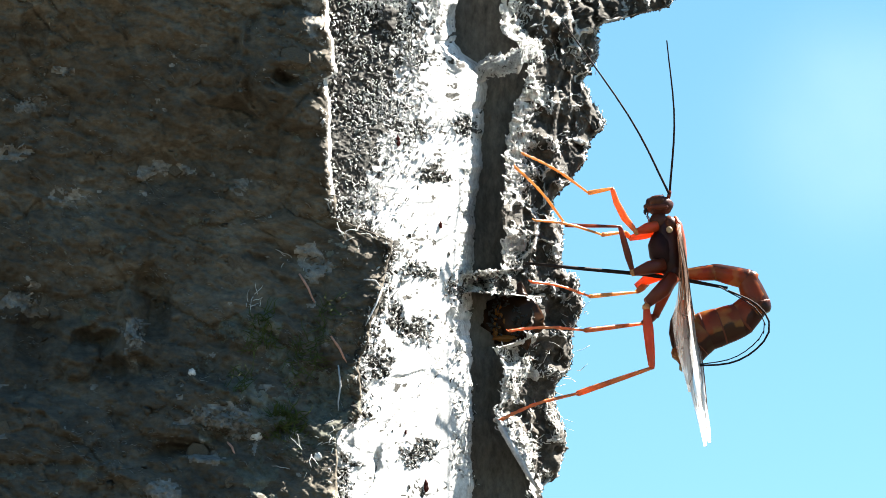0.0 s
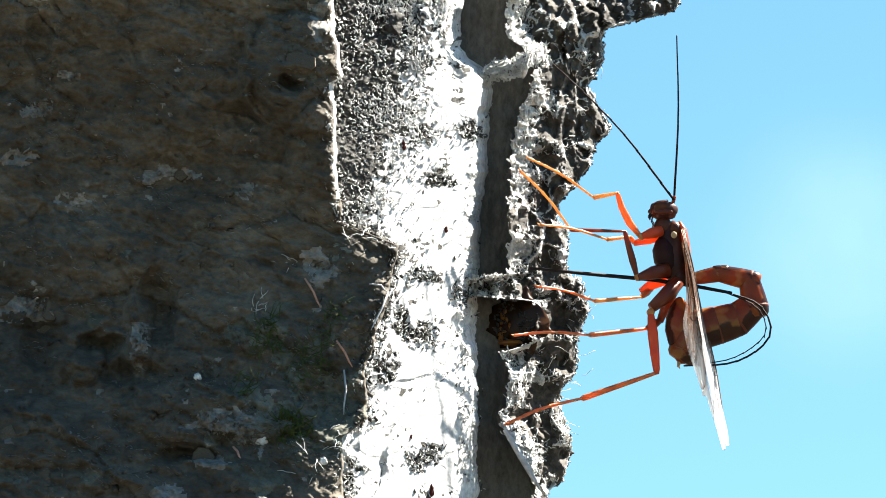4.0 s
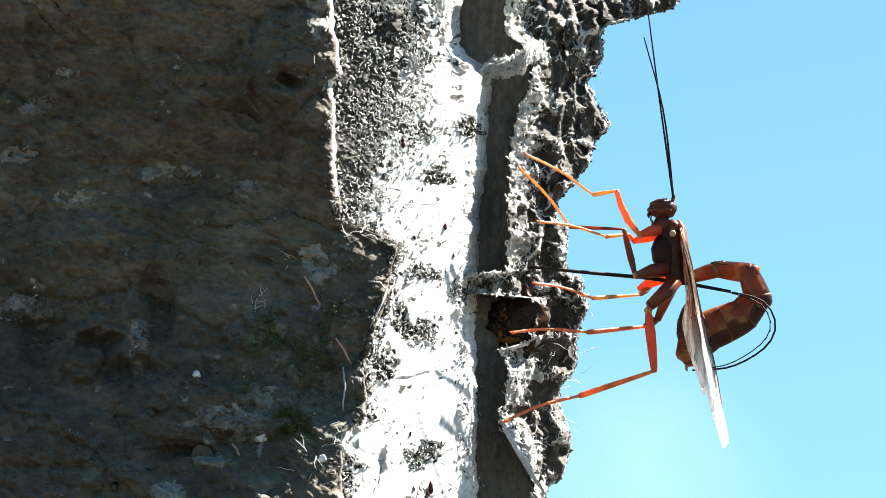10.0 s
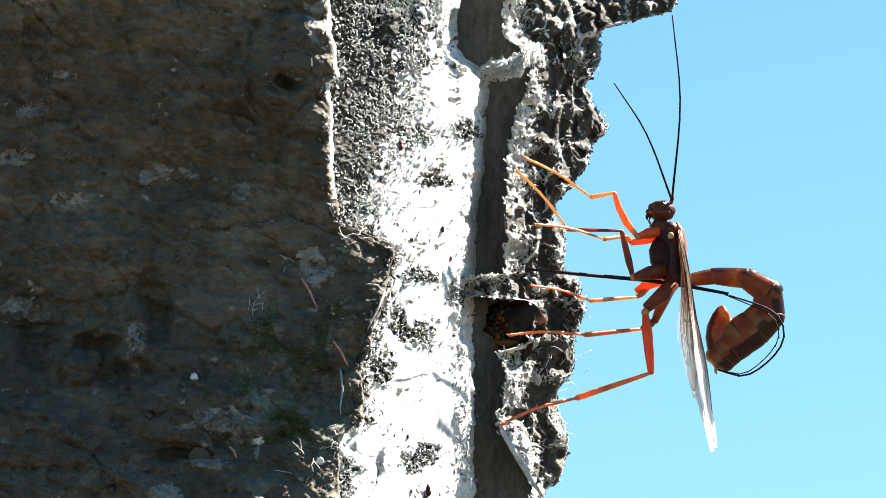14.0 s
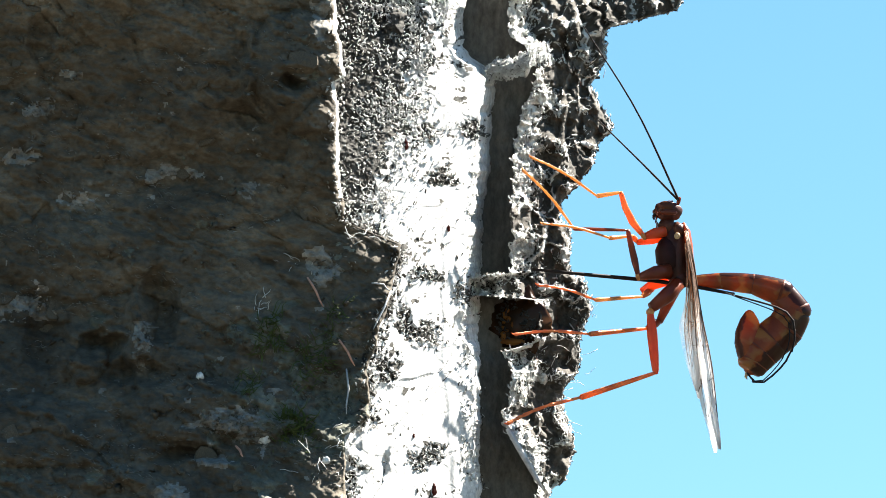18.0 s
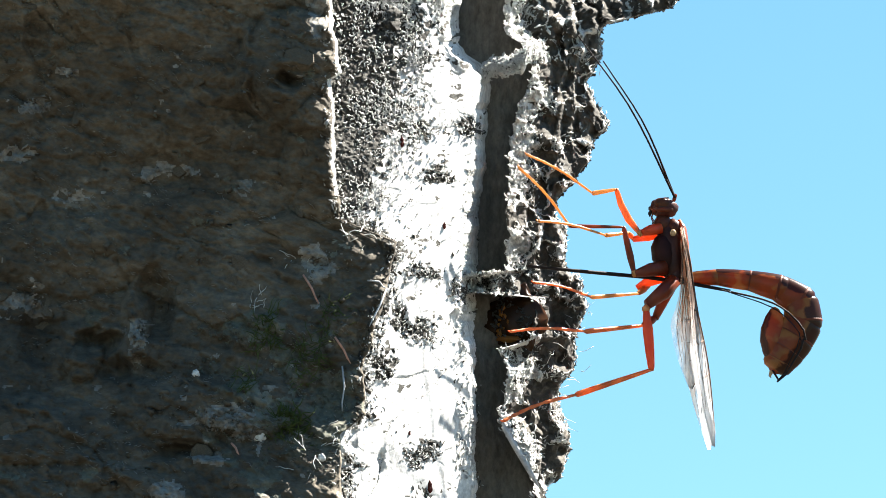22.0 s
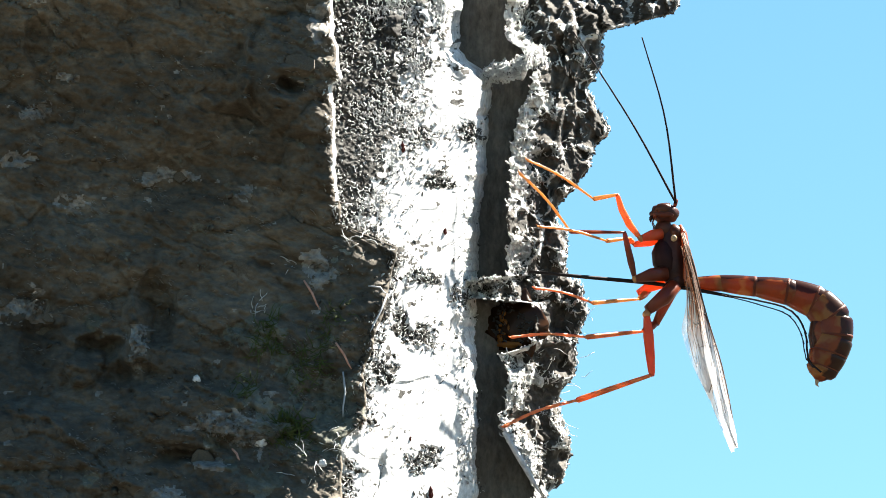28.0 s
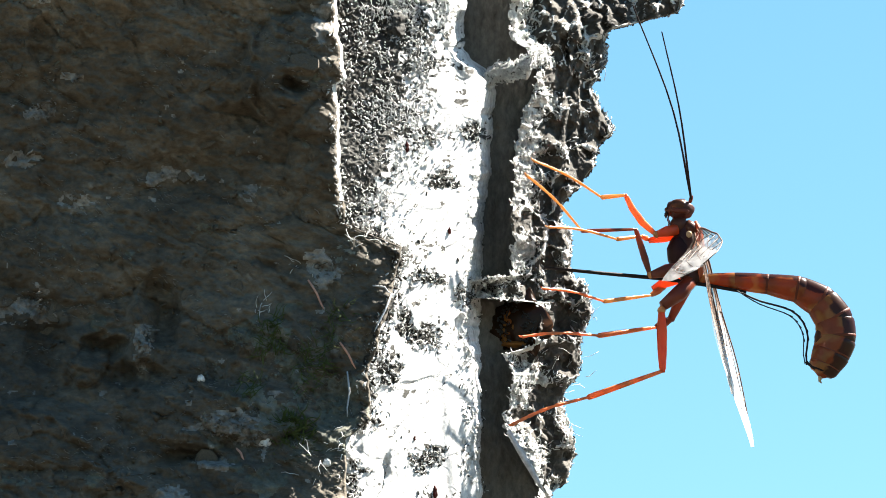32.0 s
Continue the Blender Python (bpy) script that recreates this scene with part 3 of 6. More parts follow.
def build_trunk():
    trunk = new("tree_trunk")
    trunk.matrix_world = Matrix.Translation((-0.07, 0.05, -1.45))
    bpy.context.view_layer.update()
    tagged(trunk, "old tree trunk with dark weathered bark and a bleached strip", "tree trunk")
    # the dark plate that faces away from the sun, with a curled rim
    x, z, s = grid(lambda q: q * 0 + -74.72, face_rim, 0.2, 0.2)
    y = face_depth(x, z)
    edge = face_rim(z[:, 0])[:, None] - x
    roll = np.clip(1 - edge / ((0.18 + 0.75 * (z > 7.85)) * (0.75 + 0.5 * np.abs(fbm(z, z * 0 + 4, 3, 3, 61)))), 0, 1)
    y = y + 4.0 * roll ** 2 + 0.6 * roll * fbm(x, z, 0.8, 3, 62)
    lichen = sum(np.sqrt(dome(x + 1.6 * fbm(x, z, 3, 4, 87, 0.65), z + 1.2 * fbm(x, z, 3, 4, 88, 0.65), px, pz, rx * 1.25, rz * 1.25)) for px, pz, rx, rz in PATCHES)
    which = np.where(lichen > 0.52 + 0.45 * fbm(x + 0.6 * fbm(x, z, 1.1, 2, 93), z * 1.3, 2.0, 2, 89), 1, 0)
    damp = dome(x, z, -22.72, -20.37, 16, 18)
    which = np.where((which == 0) & (damp * 1.2 + 0.9 * fbm(x * 0.8, z, 4, 4, 90, 0.6) > 0.82), 2, which)
    # the rolled upper rim is coloured pale, which brightens its sunlit edge
    which = np.where((roll > 0.4) & (z > 7.85), 3, which)
    which = np.hstack([which[:, :1] * 0, which[:, :1] * 0, which[:, :1] * 0, which])
    back = y[:, -1:] + np.array([[3, 8, 16]])
    left = y[:, :1] + np.array([[60, 20, 5]])
    x = np.hstack([x[:, :1] - np.array([[14, 9, 3]]), x, x[:, -1:] - np.array([[0.4, 1.5, 4]])])
    z = np.hstack([z[:, :3], z, z[:, :3]])
    sheet("bark_plate", x, z, np.hstack([left, y, back]), FACE, trunk, "dark brown weathered bark plate with grey lichen", (PATCH, GREY, PALE), which)
    # the bleached strip that turns to the sun
    x, z, s = grid(lambda q: face_rim(q) - 2.5, strip_rim, 0.125, 0.125)
    y = strip_depth(x, z)
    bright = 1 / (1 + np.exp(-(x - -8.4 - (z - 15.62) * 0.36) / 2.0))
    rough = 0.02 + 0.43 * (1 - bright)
    # dark crust colour also deepens the shade where the strip turns from the sun
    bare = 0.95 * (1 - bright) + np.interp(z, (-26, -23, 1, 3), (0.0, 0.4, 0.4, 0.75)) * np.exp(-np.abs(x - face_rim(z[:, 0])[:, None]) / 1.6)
    for cx, cz, rx, rz in PITS:
        w = dome(*ragged(x, z), cx, cz, rx, rz)
        rough = rough + 0.7 * np.sqrt(w)
        bare = bare + 0.55 * np.sqrt(w)
        y = y + 0.6 * w
    curls = 1 - np.clip(np.abs(fbm(x + 0.4 * fbm(x, z, 1, 2, 27), z, 1.5, 3, 22)) * 2.4, 0, 1)
    crust_shade = bare > 0.30 + 0.35 * fbm(x, z, 2.5, 4, 28, 0.65) + 0.45 * curls ** 1.5 - 0.25 * fbm(x, z, 0.6, 2, 29)
    gap = np.min([from_line(x + 0.35 * fbm(x, z, 2.5, 3, 57), z + 0.35 * fbm(x, z, 2.5, 3, 58), a, b) for c in CRACKS for a, b in zip(c, c[1:])], axis=0)
    wide_open = np.clip(0.55 + 1.4 * fbm(x, z, 2.2, 3, 59), 0, 1)
    y = y + 0.35 * wide_open * np.exp(-(gap / 0.2) ** 2)
    # crack bottoms take the dark crust colour, which paints in their shade
    crust_shade = crust_shade | (gap < 0.06 * wide_open)
    for cx, cz, rx, rz in SHADES:
        y = y - 1.5 * (x - cx) * dome(x + 0.6 * fbm(x, z, 2, 3, 34), z + 0.6 * fbm(x, z, 2, 3, 35), cx, cz, rx, rz)
    y = y + 0.5 * fbm(x, z, 7, 2, 21) - rough * (0.85 * curls ** 1.5 + 0.7 * fbm(x, z, 0.7, 3, 23, 0.6))
    slant = np.abs(fbm(x * 0.3 + z * 0.35, x * 0.35 - z * 0.9, 2.0, 2, 25))
    y = y + 0.12 * np.clip(1 - slant * 12, 0, 1) * bright
    y = y + 0.02 * fbm(x, z, 0.5, 2, 24)
    x = np.hstack([x, x[:, -1:] - np.array([[0.2, 0.6, 1.2]])])
    y = np.hstack([y, y[:, -1:] + np.array([[1.5, 5, 12]])])
    z = np.hstack([z, z[:, :3]])
    sheet("bleached_strip", x, z, y, STRIP, trunk, "sun-bleached pale bark strip with rough dark pits", (CRUST,), crust_shade)
    # the floor of the groove
    x, z, s = grid(lambda q: strip_rim(q) - 2.5, lambda q: np.maximum(edge_rim(q), strip_rim(q) + 2) + 0.9, 0.3, 0.35)
    y = 4.0 + 0.5 * fbm(x, z * 0.4, 5, 4, 31) + 0.2 * fbm(x, z * 0.3, 1.0, 3, 32) + 0.25 * fbm(x, z * 0.6, 0.9, 3, 33, 0.6) + 1.5 * (s[None, :] - 0.5)
    sheet("groove", x, z, y, GROOVE, trunk, "deep shaded groove in the bark")
    # the ragged outer bark
    x, z, s = grid(edge_rim, outer_rim, 0.12, 0.125, cols=165)
    y = edge_depth(x, z)
    flank = np.clip(1 - s / 0.05, 0, 1)[None, :]
    y = y + 1.6 * flank ** 2
    rim = np.clip((s - 0.93) / 0.07, 0, 1)[None, :]
    y = y + 3.0 * rim ** 3
    curls, _ = edge_curls(x, z)
    near = np.clip(1.15 - (x - edge_rim(z[:, 0])[:, None]) / 3.4, 0, 1) * np.where((z < 6.2) & (z > 3.2), 0.2, 1)
    fine = 1 - np.clip(np.abs(fbm(x + 0.4 * fbm(x, z, 0.9, 2, 53), z * 0.8, 1.3, 2, 52)) * 4, 0, 1)
    y = y - 0.25 * fine
    curls = curls - 2.0 * hollow(x, z)[1]
    # pale crust colour on ridges and beside the groove also paints their sunlit edges
    pale = np.where(0.85 * curls + 0.35 * fine + 0.8 * near + 0.3 * fbm(x, z, 2.2, 3, 51, 0.6) > 0.74, 1, 0)
    pale = np.hstack([pale[:, :1] * 0, pale[:, :1] * 0, pale])
    x = np.hstack([x[:, :1] + np.array([[1.2, 0.5]]), x, x[:, -1:] - np.array([[0.2, 1.2, 4, 9, 18]])])
    y = np.hstack([y[:, :1] + np.array([[7, 3]]), y, y[:, -1:] + np.array([[2, 7, 16, 34, 60]])])
    z = np.hstack([z[:, :2], z, z[:, :5]])
    sheet("outer_bark", x, z, y, EDGE, trunk, "ragged flaky grey outer bark", (PALE,), pale)
    # crumbling crusts
    inside = lambda x, z: (x > face_rim(z)) & (x < strip_rim(z) - 0.3)
    # dim marks the side turned from the sun; crust and flakes gather there
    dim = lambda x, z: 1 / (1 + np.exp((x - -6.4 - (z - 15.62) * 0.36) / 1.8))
    patchy = lambda x, z: np.clip(0.5 + 1.6 * fbm(x, z, 4, 3, 81), 0, 1)
    pits = lambda x, z: np.clip(sum(np.sqrt(dome(*ragged(x, z), *p)) for p in PITS), 0, 1)
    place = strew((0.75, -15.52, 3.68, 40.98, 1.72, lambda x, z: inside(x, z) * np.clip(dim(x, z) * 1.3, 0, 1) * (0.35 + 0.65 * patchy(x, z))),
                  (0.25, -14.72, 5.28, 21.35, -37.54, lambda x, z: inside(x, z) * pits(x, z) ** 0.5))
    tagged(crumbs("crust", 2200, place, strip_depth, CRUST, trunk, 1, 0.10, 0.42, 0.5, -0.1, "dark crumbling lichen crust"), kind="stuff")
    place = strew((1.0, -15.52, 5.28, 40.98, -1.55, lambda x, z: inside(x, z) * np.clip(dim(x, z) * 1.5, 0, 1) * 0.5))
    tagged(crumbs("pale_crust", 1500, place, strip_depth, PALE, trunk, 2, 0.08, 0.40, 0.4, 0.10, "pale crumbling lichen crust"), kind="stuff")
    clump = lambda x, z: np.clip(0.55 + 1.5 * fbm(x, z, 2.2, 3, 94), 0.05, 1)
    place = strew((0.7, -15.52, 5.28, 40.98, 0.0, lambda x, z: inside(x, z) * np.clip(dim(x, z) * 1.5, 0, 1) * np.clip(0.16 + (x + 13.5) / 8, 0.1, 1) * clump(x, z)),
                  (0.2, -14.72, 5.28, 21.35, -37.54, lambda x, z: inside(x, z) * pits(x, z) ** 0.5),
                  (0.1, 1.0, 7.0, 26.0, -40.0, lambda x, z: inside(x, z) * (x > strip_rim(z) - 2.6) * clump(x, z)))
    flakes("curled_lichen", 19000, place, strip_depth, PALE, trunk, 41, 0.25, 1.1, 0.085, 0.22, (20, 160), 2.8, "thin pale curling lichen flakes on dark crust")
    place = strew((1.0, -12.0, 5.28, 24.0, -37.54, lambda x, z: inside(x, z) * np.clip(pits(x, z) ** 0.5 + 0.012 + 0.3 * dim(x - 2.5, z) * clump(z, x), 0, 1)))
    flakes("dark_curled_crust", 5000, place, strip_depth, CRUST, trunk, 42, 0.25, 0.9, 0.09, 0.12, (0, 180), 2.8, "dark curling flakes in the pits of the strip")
    on_edge = lambda x, z: (x > edge_rim(z) + 0.1) & (x < outer_rim(z) - 0.3) & (hollow(x, z)[1] < 0.3)
    band = lambda x, z: on_edge(x, z) * np.clip(1.2 - (x - edge_rim(z)) / 3.2, 0.05, 1) * (0.2 + 0.8 * np.clip(0.5 + 1.5 * fbm(x, z, 3, 2, 82), 0, 1))
    veins = lambda x, z: on_edge(x, z) * np.clip(1 - np.abs(fbm(x, z, 3.5, 3, 83)) * 5, 0, 1)
    place = strew((0.6, 2.88, 17.28, 37.70, -35.90, band), (0.4, 7.68, 33.28, 37.70, -37.54, veins))
    tagged(crumbs("pale_edge_crust", 5000, place, edge_depth, PALE, trunk, 3, 0.08, 0.36, 0.4, 0.10, "pale lichen crust along the groove"), kind="stuff")
    cover = lambda x, z: on_edge(x, z) * np.clip(1.3 - (x - edge_rim(z)) / 3.8, 0, 1) * np.where((z < 6.2) & (z > 3.2), 0.1, 1) * np.clip(0.65 + 1.2 * fbm(x, z, 2, 2, 95), 0, 1)
    seams = lambda x, z: on_edge(x, z) * (edge_curls(x, z)[0] > 0.56) * np.clip(0.55 + 1.4 * fbm(x, z, 4, 2, 96), 0, 1)
    place = strew((0.40, 2.88, 17.28, 37.70, -35.90, cover), (0.60, 7.68, 33.28, 30.0, -37.54, seams))
    flakes("curled_lichen", 33000, place, edge_depth, PALE, trunk, 43, 0.3, 1.4, 0.105, 0.4, (25, 155), 2.4, "thin pale curling bark edges round dark plates")
    around = lambda x, z: np.clip(x - edge_rim(z) + 3, 0, 1) * sum(np.exp(-((np.hypot((x - h[0]) / h[2], (z - h[1]) / h[3]) - 1.05) / 0.12) ** 2) for h in HOLLOWS) * np.clip(0.5 + 1.5 * fbm(x, z, 3, 2, 97), 0, 1) * (x < outer_rim(z) - 0.3) * (x > edge_rim(z))
    place = strew((1.0, 7.0, 26.0, 30.0, -37.0, around))
    flakes("curled_lichen", 9000, place, edge_depth, PALE, trunk, 44, 0.3, 1.5, 0.105, 0.4, (0, 180), 2.4, "thin pale curling bark edges round dark plates")
    place = strew((1.0, 2.88, 33.28, 40.98, -39.99, lambda x, z: on_edge(x, z) * 1.0))
    tagged(crumbs("crumbling_bark", 900, place, edge_depth, EDGE, trunk, 4, 0.10, 0.35, 0.3, 0.0, "loose dark bark crumbs"), kind="stuff")
    ledge = lambda x, z: ((x > edge_rim(z) - 0.5) & (x < edge_rim(z) + 4.5)) * 1.0
    place = strew((1.0, 3.04, 10.24, -3.52, -7.12, ledge))
    tagged(crumbs("ledge_crust", 420, place, edge_depth, CRUST, trunk, 11, 0.10, 0.45, 0.6, 0.1, "dark crumbling crust bridging the groove"), kind="stuff")
    tagged(crumbs("ledge_lichen", 520, place, edge_depth, PALE, trunk, 12, 0.10, 0.45, 0.5, 0.3, "pale lichen crust bridging the groove"), kind="stuff")
    flakes("ledge_litter", 900, place, edge_depth, PALE, trunk, 45, 0.25, 1.0, 0.10, 0.4, (-10, 120), 2.4, "pale curling flakes bridging the groove")
    # the slanting ridge that crosses the groove higher up
    middle = lambda x: (25.3 + 3.6 * (x - 6.0) / 8.2 + 0.45 * np.sin(1.1 * x), -2.0 + 2.0 * (x - 6.0) / 8.2 + 2.5 * np.clip(x - 12.0, 0, 9))
    bm = tube([deep((x, middle(x)[0]), middle(x)[1]) - Vector((-70, 50, -1450)) for x in np.linspace(4.6, 13.4, 50)], [0.85 + 0.35 * math.sin(0.31 * k + 0.6) * math.sin(0.13 * k) + 0.2 * math.cos(0.7 * k) * math.sin(0.21 * k) for k in range(50)], 20, 1.1)
    for v in bm.verts:
        v.co += Vector((0.3, -1.0, 0.8)) * 0.0009 * (noise.noise(v.co * 900) + 0.6 * noise.noise(v.co * 2300))
    part("bark_ridge", bm, PALE, trunk, "pale crusty ridge slanting across the groove")
    on_ridge = lambda x, z: middle(x)[1] - 1.6 * np.sqrt(np.clip(1 - ((z - middle(x)[0]) / 1.6) ** 2, 0, 1))
    place = strew((1.0, 5.0, 14.6, 31.5, 23.0, lambda x, z: np.abs(z - middle(x)[0]) < 1.5))
    flakes("ridge_crust", 2000, place, on_ridge, PALE, trunk, 48, 0.25, 1.3, 0.10, 0.6, (0, 120), 2.4, "pale curling flakes on the ridge")
    flakes("ridge_crust", 130, place, on_ridge, CRUST, trunk, 49, 0.25, 0.9, 0.10, 0.4, (0, 120), 2.4, "dark curling flakes on the ridge")
    rag = strew((1.0, 0, 1, 40.98, -39.99, lambda x, z: x * 0 + 1))
    def along(rng, count):
        x, z = rag(rng, count)
        return outer_rim(z) - 0.15 + 0.5 * (x - 0.6), z
    tagged(crumbs("ragged_rim", 1500, along, lambda x, z: edge_depth(x, z) + 2.4, EDGE, trunk, 5, 0.12, 0.45, 0.8, 0.0, "ragged bark rim"), kind="stuff")
    # pale flakes carry the sunlit flecks along the silhouette
    brim = lambda rng, count: (lambda x, z: (outer_rim(z) - 0.1 - 1.3 * x ** 1.5, z))(*rag(rng, count))
    flakes("rim_litter", 2600, brim, lambda x, z: edge_depth(x, z) + 1.2, PALE, trunk, 50, 0.3, 1.2, 0.09, 0.3, (40, 140), 2.4, "pale curling flakes along the outer rim")
    on_face = lambda x, z: x < face_rim(z) - 0.6
    spots = lambda x, z: on_face(x, z) * np.clip((fbm(x * 0.8, z * 1.3, 9, 4, 84) - 0.32) * 5, 0, 1)
    place = strew((0.7, -67.52, -7.52, 39.34, -39.18, spots), (0.3, -35.52, -9.92, -9.73, -37.54, lambda x, z: on_face(x, z) * np.clip((fbm(x * 0.6, z * 1.5 + x * 0.4, 5, 4, 85) - 0.1) * 3, 0, 1)))
    tagged(crumbs("grey_lichen", 9000, place, face_depth, GREY, trunk, 6, 0.08, 0.40, 0.45, 0.0, "thin grey-green lichen on dark bark", 1.3), kind="stuff")
    patch = lambda x, z: on_face(x, z) * np.clip(sum(dome(x + 0.8 * fbm(x, z, 2, 3, 87), z + 0.8 * fbm(x, z, 2, 3, 88), *p) for p in PATCHES), 0, 1) ** 0.5
    place = strew((1.0, -64.32, -14.72, 27.89, -35.90, patch))
    tagged(crumbs("lichen_patch", 14000, place, face_depth, PATCH, trunk, 10, 0.12, 0.55, 0.35, 0.05, "pale lichen patches on dark bark", 1.3), kind="stuff")
    place = strew((1.0, -67.52, -7.52, 39.34, -39.18, lambda x, z: on_face(x, z) * np.clip(0.3 + fbm(x, z, 8, 3, 86), 0, 1)))
    tagged(crumbs("crumbling_bark", 2200, place, face_depth, FACE, trunk, 7, 0.15, 0.7, 0.35, 0.0, "rough dark bark crumbs", 1.5), kind="stuff")
    streaks = lambda x, z: on_face(x, z) * np.clip((fbm(x * 0.5, z * 1.4 + 0.35 * x, 5, 4, 98, 0.6) - 0.15) * 3, 0, 1)
    damp_spot = lambda x, z: on_face(x, z) * dome(x, z, -24.0, -23.0, 12.0, 11.0) * np.clip((fbm(x * 0.6, z * 1.5 + 0.5 * x, 4, 4, 99, 0.6) + 0.1) * 2, 0, 1)
    place = strew((0.65, -67.52, -9.0, 39.34, -39.18, streaks), (0.20, -36.0, -12.0, -12.0, -36.0, damp_spot), (0.15, -66.0, -34.0, -19.0, -38.0, lambda x, z: damp_spot(x * 0.75 + 13.5, z + 5.0)))
    flakes("thread_lichen", 8000, place, face_depth, PATCH, trunk, 46, 0.3, 1.2, 0.06, 0.05, (-45, 15), 1.6, "faint thin lichen threads on dark bark")
    near_rim = lambda x, z: np.exp(-((x - face_rim(z)) / 1.1) ** 2)
    both = lambda x, z: np.where(x < face_rim(z) - 0.4, face_depth(x, z), np.where(x < face_rim(z) + 0.5, strip_depth(x, z) * 0.5 + face_depth(x, z) * 0.5, strip_depth(x, z)))
    place = strew((0.7, -16.32, -4.32, 5.81, -25.0, near_rim), (0.3, -17.12, -13.12, 40.98, 3.35, lambda x, z: near_rim(x - 0.9, z) * 0.25))
    tagged(crumbs("rim_crust", 3000, place, both, CRUST, trunk, 8, 0.10, 0.55, 0.7, 0.1, "dark crumbling crust on the plate's rim"), kind="stuff")
    place = strew((0.6, -16.32, -4.32, 5.81, -39.99, lambda x, z: near_rim(x - 0.5, z)), (0.4, -17.12, -13.12, 40.98, 3.35, lambda x, z: near_rim(x, z) * 0.25))
    tagged(crumbs("rim_lichen", 3500, place, both, PALE, trunk, 9, 0.10, 0.40, 0.6, 0.25, "pale lichen on the plate's rim"), kind="stuff")
    flakes("rim_litter", 2200, place, both, PALE, trunk, 47, 0.3, 1.2, 0.09, 0.4, (30, 150), 2.6, "pale curling flakes on the plate's rim")
    fringe = lambda x, z: np.exp(-((x - strip_rim(z) + 0.2) / 0.5) ** 2) * np.clip(0.5 + 1.2 * fbm(x, z, 3, 3, 92), 0, 1)
    place = strew((1.0, 0.48, 8.08, 40.98, -39.99, fringe))
    tagged(crumbs("fringe_crust", 2200, place, lambda x, z: strip_depth(x, z) + 0.6, CRUST, trunk, 13, 0.10, 0.40, 0.6, 0.0, "dark crumbs along the strip's edge"), kind="stuff")
    tagged(crumbs("fringe_lichen", 1600, place, lambda x, z: strip_depth(x, z) + 0.6, PALE, trunk, 14, 0.10, 0.40, 0.6, 0.1, "pale crumbs along the strip's edge"), kind="stuff")
    # loose scales that can be told apart
    rng = random.Random(5)
    shapes = []
    for k in range(6):
        bm = bmesh.new()
        n = rng.randint(7, 10)
        ang = [2 * math.pi * (i + rng.uniform(-0.3, 0.3)) / n for i in range(n)]
        rad = [rng.uniform(0.65, 1.1) for _ in ang]
        low = [bm.verts.new((math.cos(a) * q, math.sin(a) * q, -0.3)) for a, q in zip(ang, rad)]
        up = [bm.verts.new((math.cos(a) * q * 0.95, math.sin(a) * q * 0.95, rng.uniform(-0.05, 0.06))) for a, q in zip(ang, rad)]
        mid = [bm.verts.new((math.cos(a) * q * 0.5, math.sin(a) * q * 0.5, rng.uniform(0.02, 0.18))) for a, q in zip(ang, rad)]
        for i in range(n):
            j = (i + 1) % n
            bm.faces.new((low[i], low[j], up[j], up[i]))
            bm.faces.new((up[i], up[j], mid[j], mid[i]))
        bm.faces.new(mid)
        me = bpy.data.meshes.new("bark_scale")
        bm.to_mesh(me)
        bm.free()
        me.materials.append(EDGE if k < 4 else FACE)
        shapes.append(me)

    def scale(me, x, z, y, size, out):
        ob = new("bark_scale", me)
        ob.parent = trunk
        ob.matrix_parent_inverse = trunk.matrix_world.inverted()
        turn = Vector(out).normalized().to_track_quat("Z", "Y").to_matrix().to_4x4()
        spot = deep((x, z), y) * MM
        grow = Matrix.Diagonal((size * MM * rng.uniform(0.6, 1.0), size * MM * rng.uniform(0.9, 1.6), size * MM, 1))
        ob.matrix_basis = Matrix.Translation(spot) @ turn @ pose(0, 0, 0, 0, 0, rng.uniform(0, 360)) @ grow

    done = 0
    while done < 90:
        z = rng.uniform(-37.54, 37.70)
        lo, hi = float(edge_rim(np.array([z]))[0]), float(outer_rim(np.array([z]))[0])
        x = rng.uniform(lo + 0.8, hi - 0.6)
        y = float(edge_depth(np.array([x]), np.array([z]))[0])
        scale(shapes[done % 4], x, z, y - 0.1, rng.uniform(0.4, 1.1), (0.55 + rng.uniform(-0.5, 0.5), -0.9, rng.uniform(-0.4, 0.5)))
        done += 1
    for k in range(45):
        z = rng.uniform(-37.54, 37.70)
        x = rng.uniform(-64.32, float(face_rim(np.array([z]))[0]) - 1.5)
        y = float(face_depth(np.array([x]), np.array([z]))[0])
        scale(shapes[4 + k % 2], x, z, y + 0.15, rng.uniform(0.6, 1.8), (rng.uniform(-0.3, 0.3), -1, rng.uniform(-0.25, 0.4)))
    # crumbs over the resin pocket
    pocket = lambda x, z: dome(x, z, 10.6, -10.2, 3.6, 4.2) ** 0.5 * np.clip(0.4 + 1.3 * fbm(x, z, 1.6, 2, 99), 0, 1)
    place = strew((1.0, 7.0, 14.4, -6.0, -14.4, pocket))
    flakes("pocket_litter", 420, place, lambda x, z: x * 0 + 3.0, CRUST, trunk, 51, 0.3, 1.3, 0.14, 0.5, (0, 180), 2.4, "dark crumbs in the resin pocket")
    # the wood within, from the ground up
    rings = []
    for k in range(90):
        h = -1.45 + 5.2 * k / 89
        ring = []
        for j in range(72):
            a = 2 * math.pi * j / 72
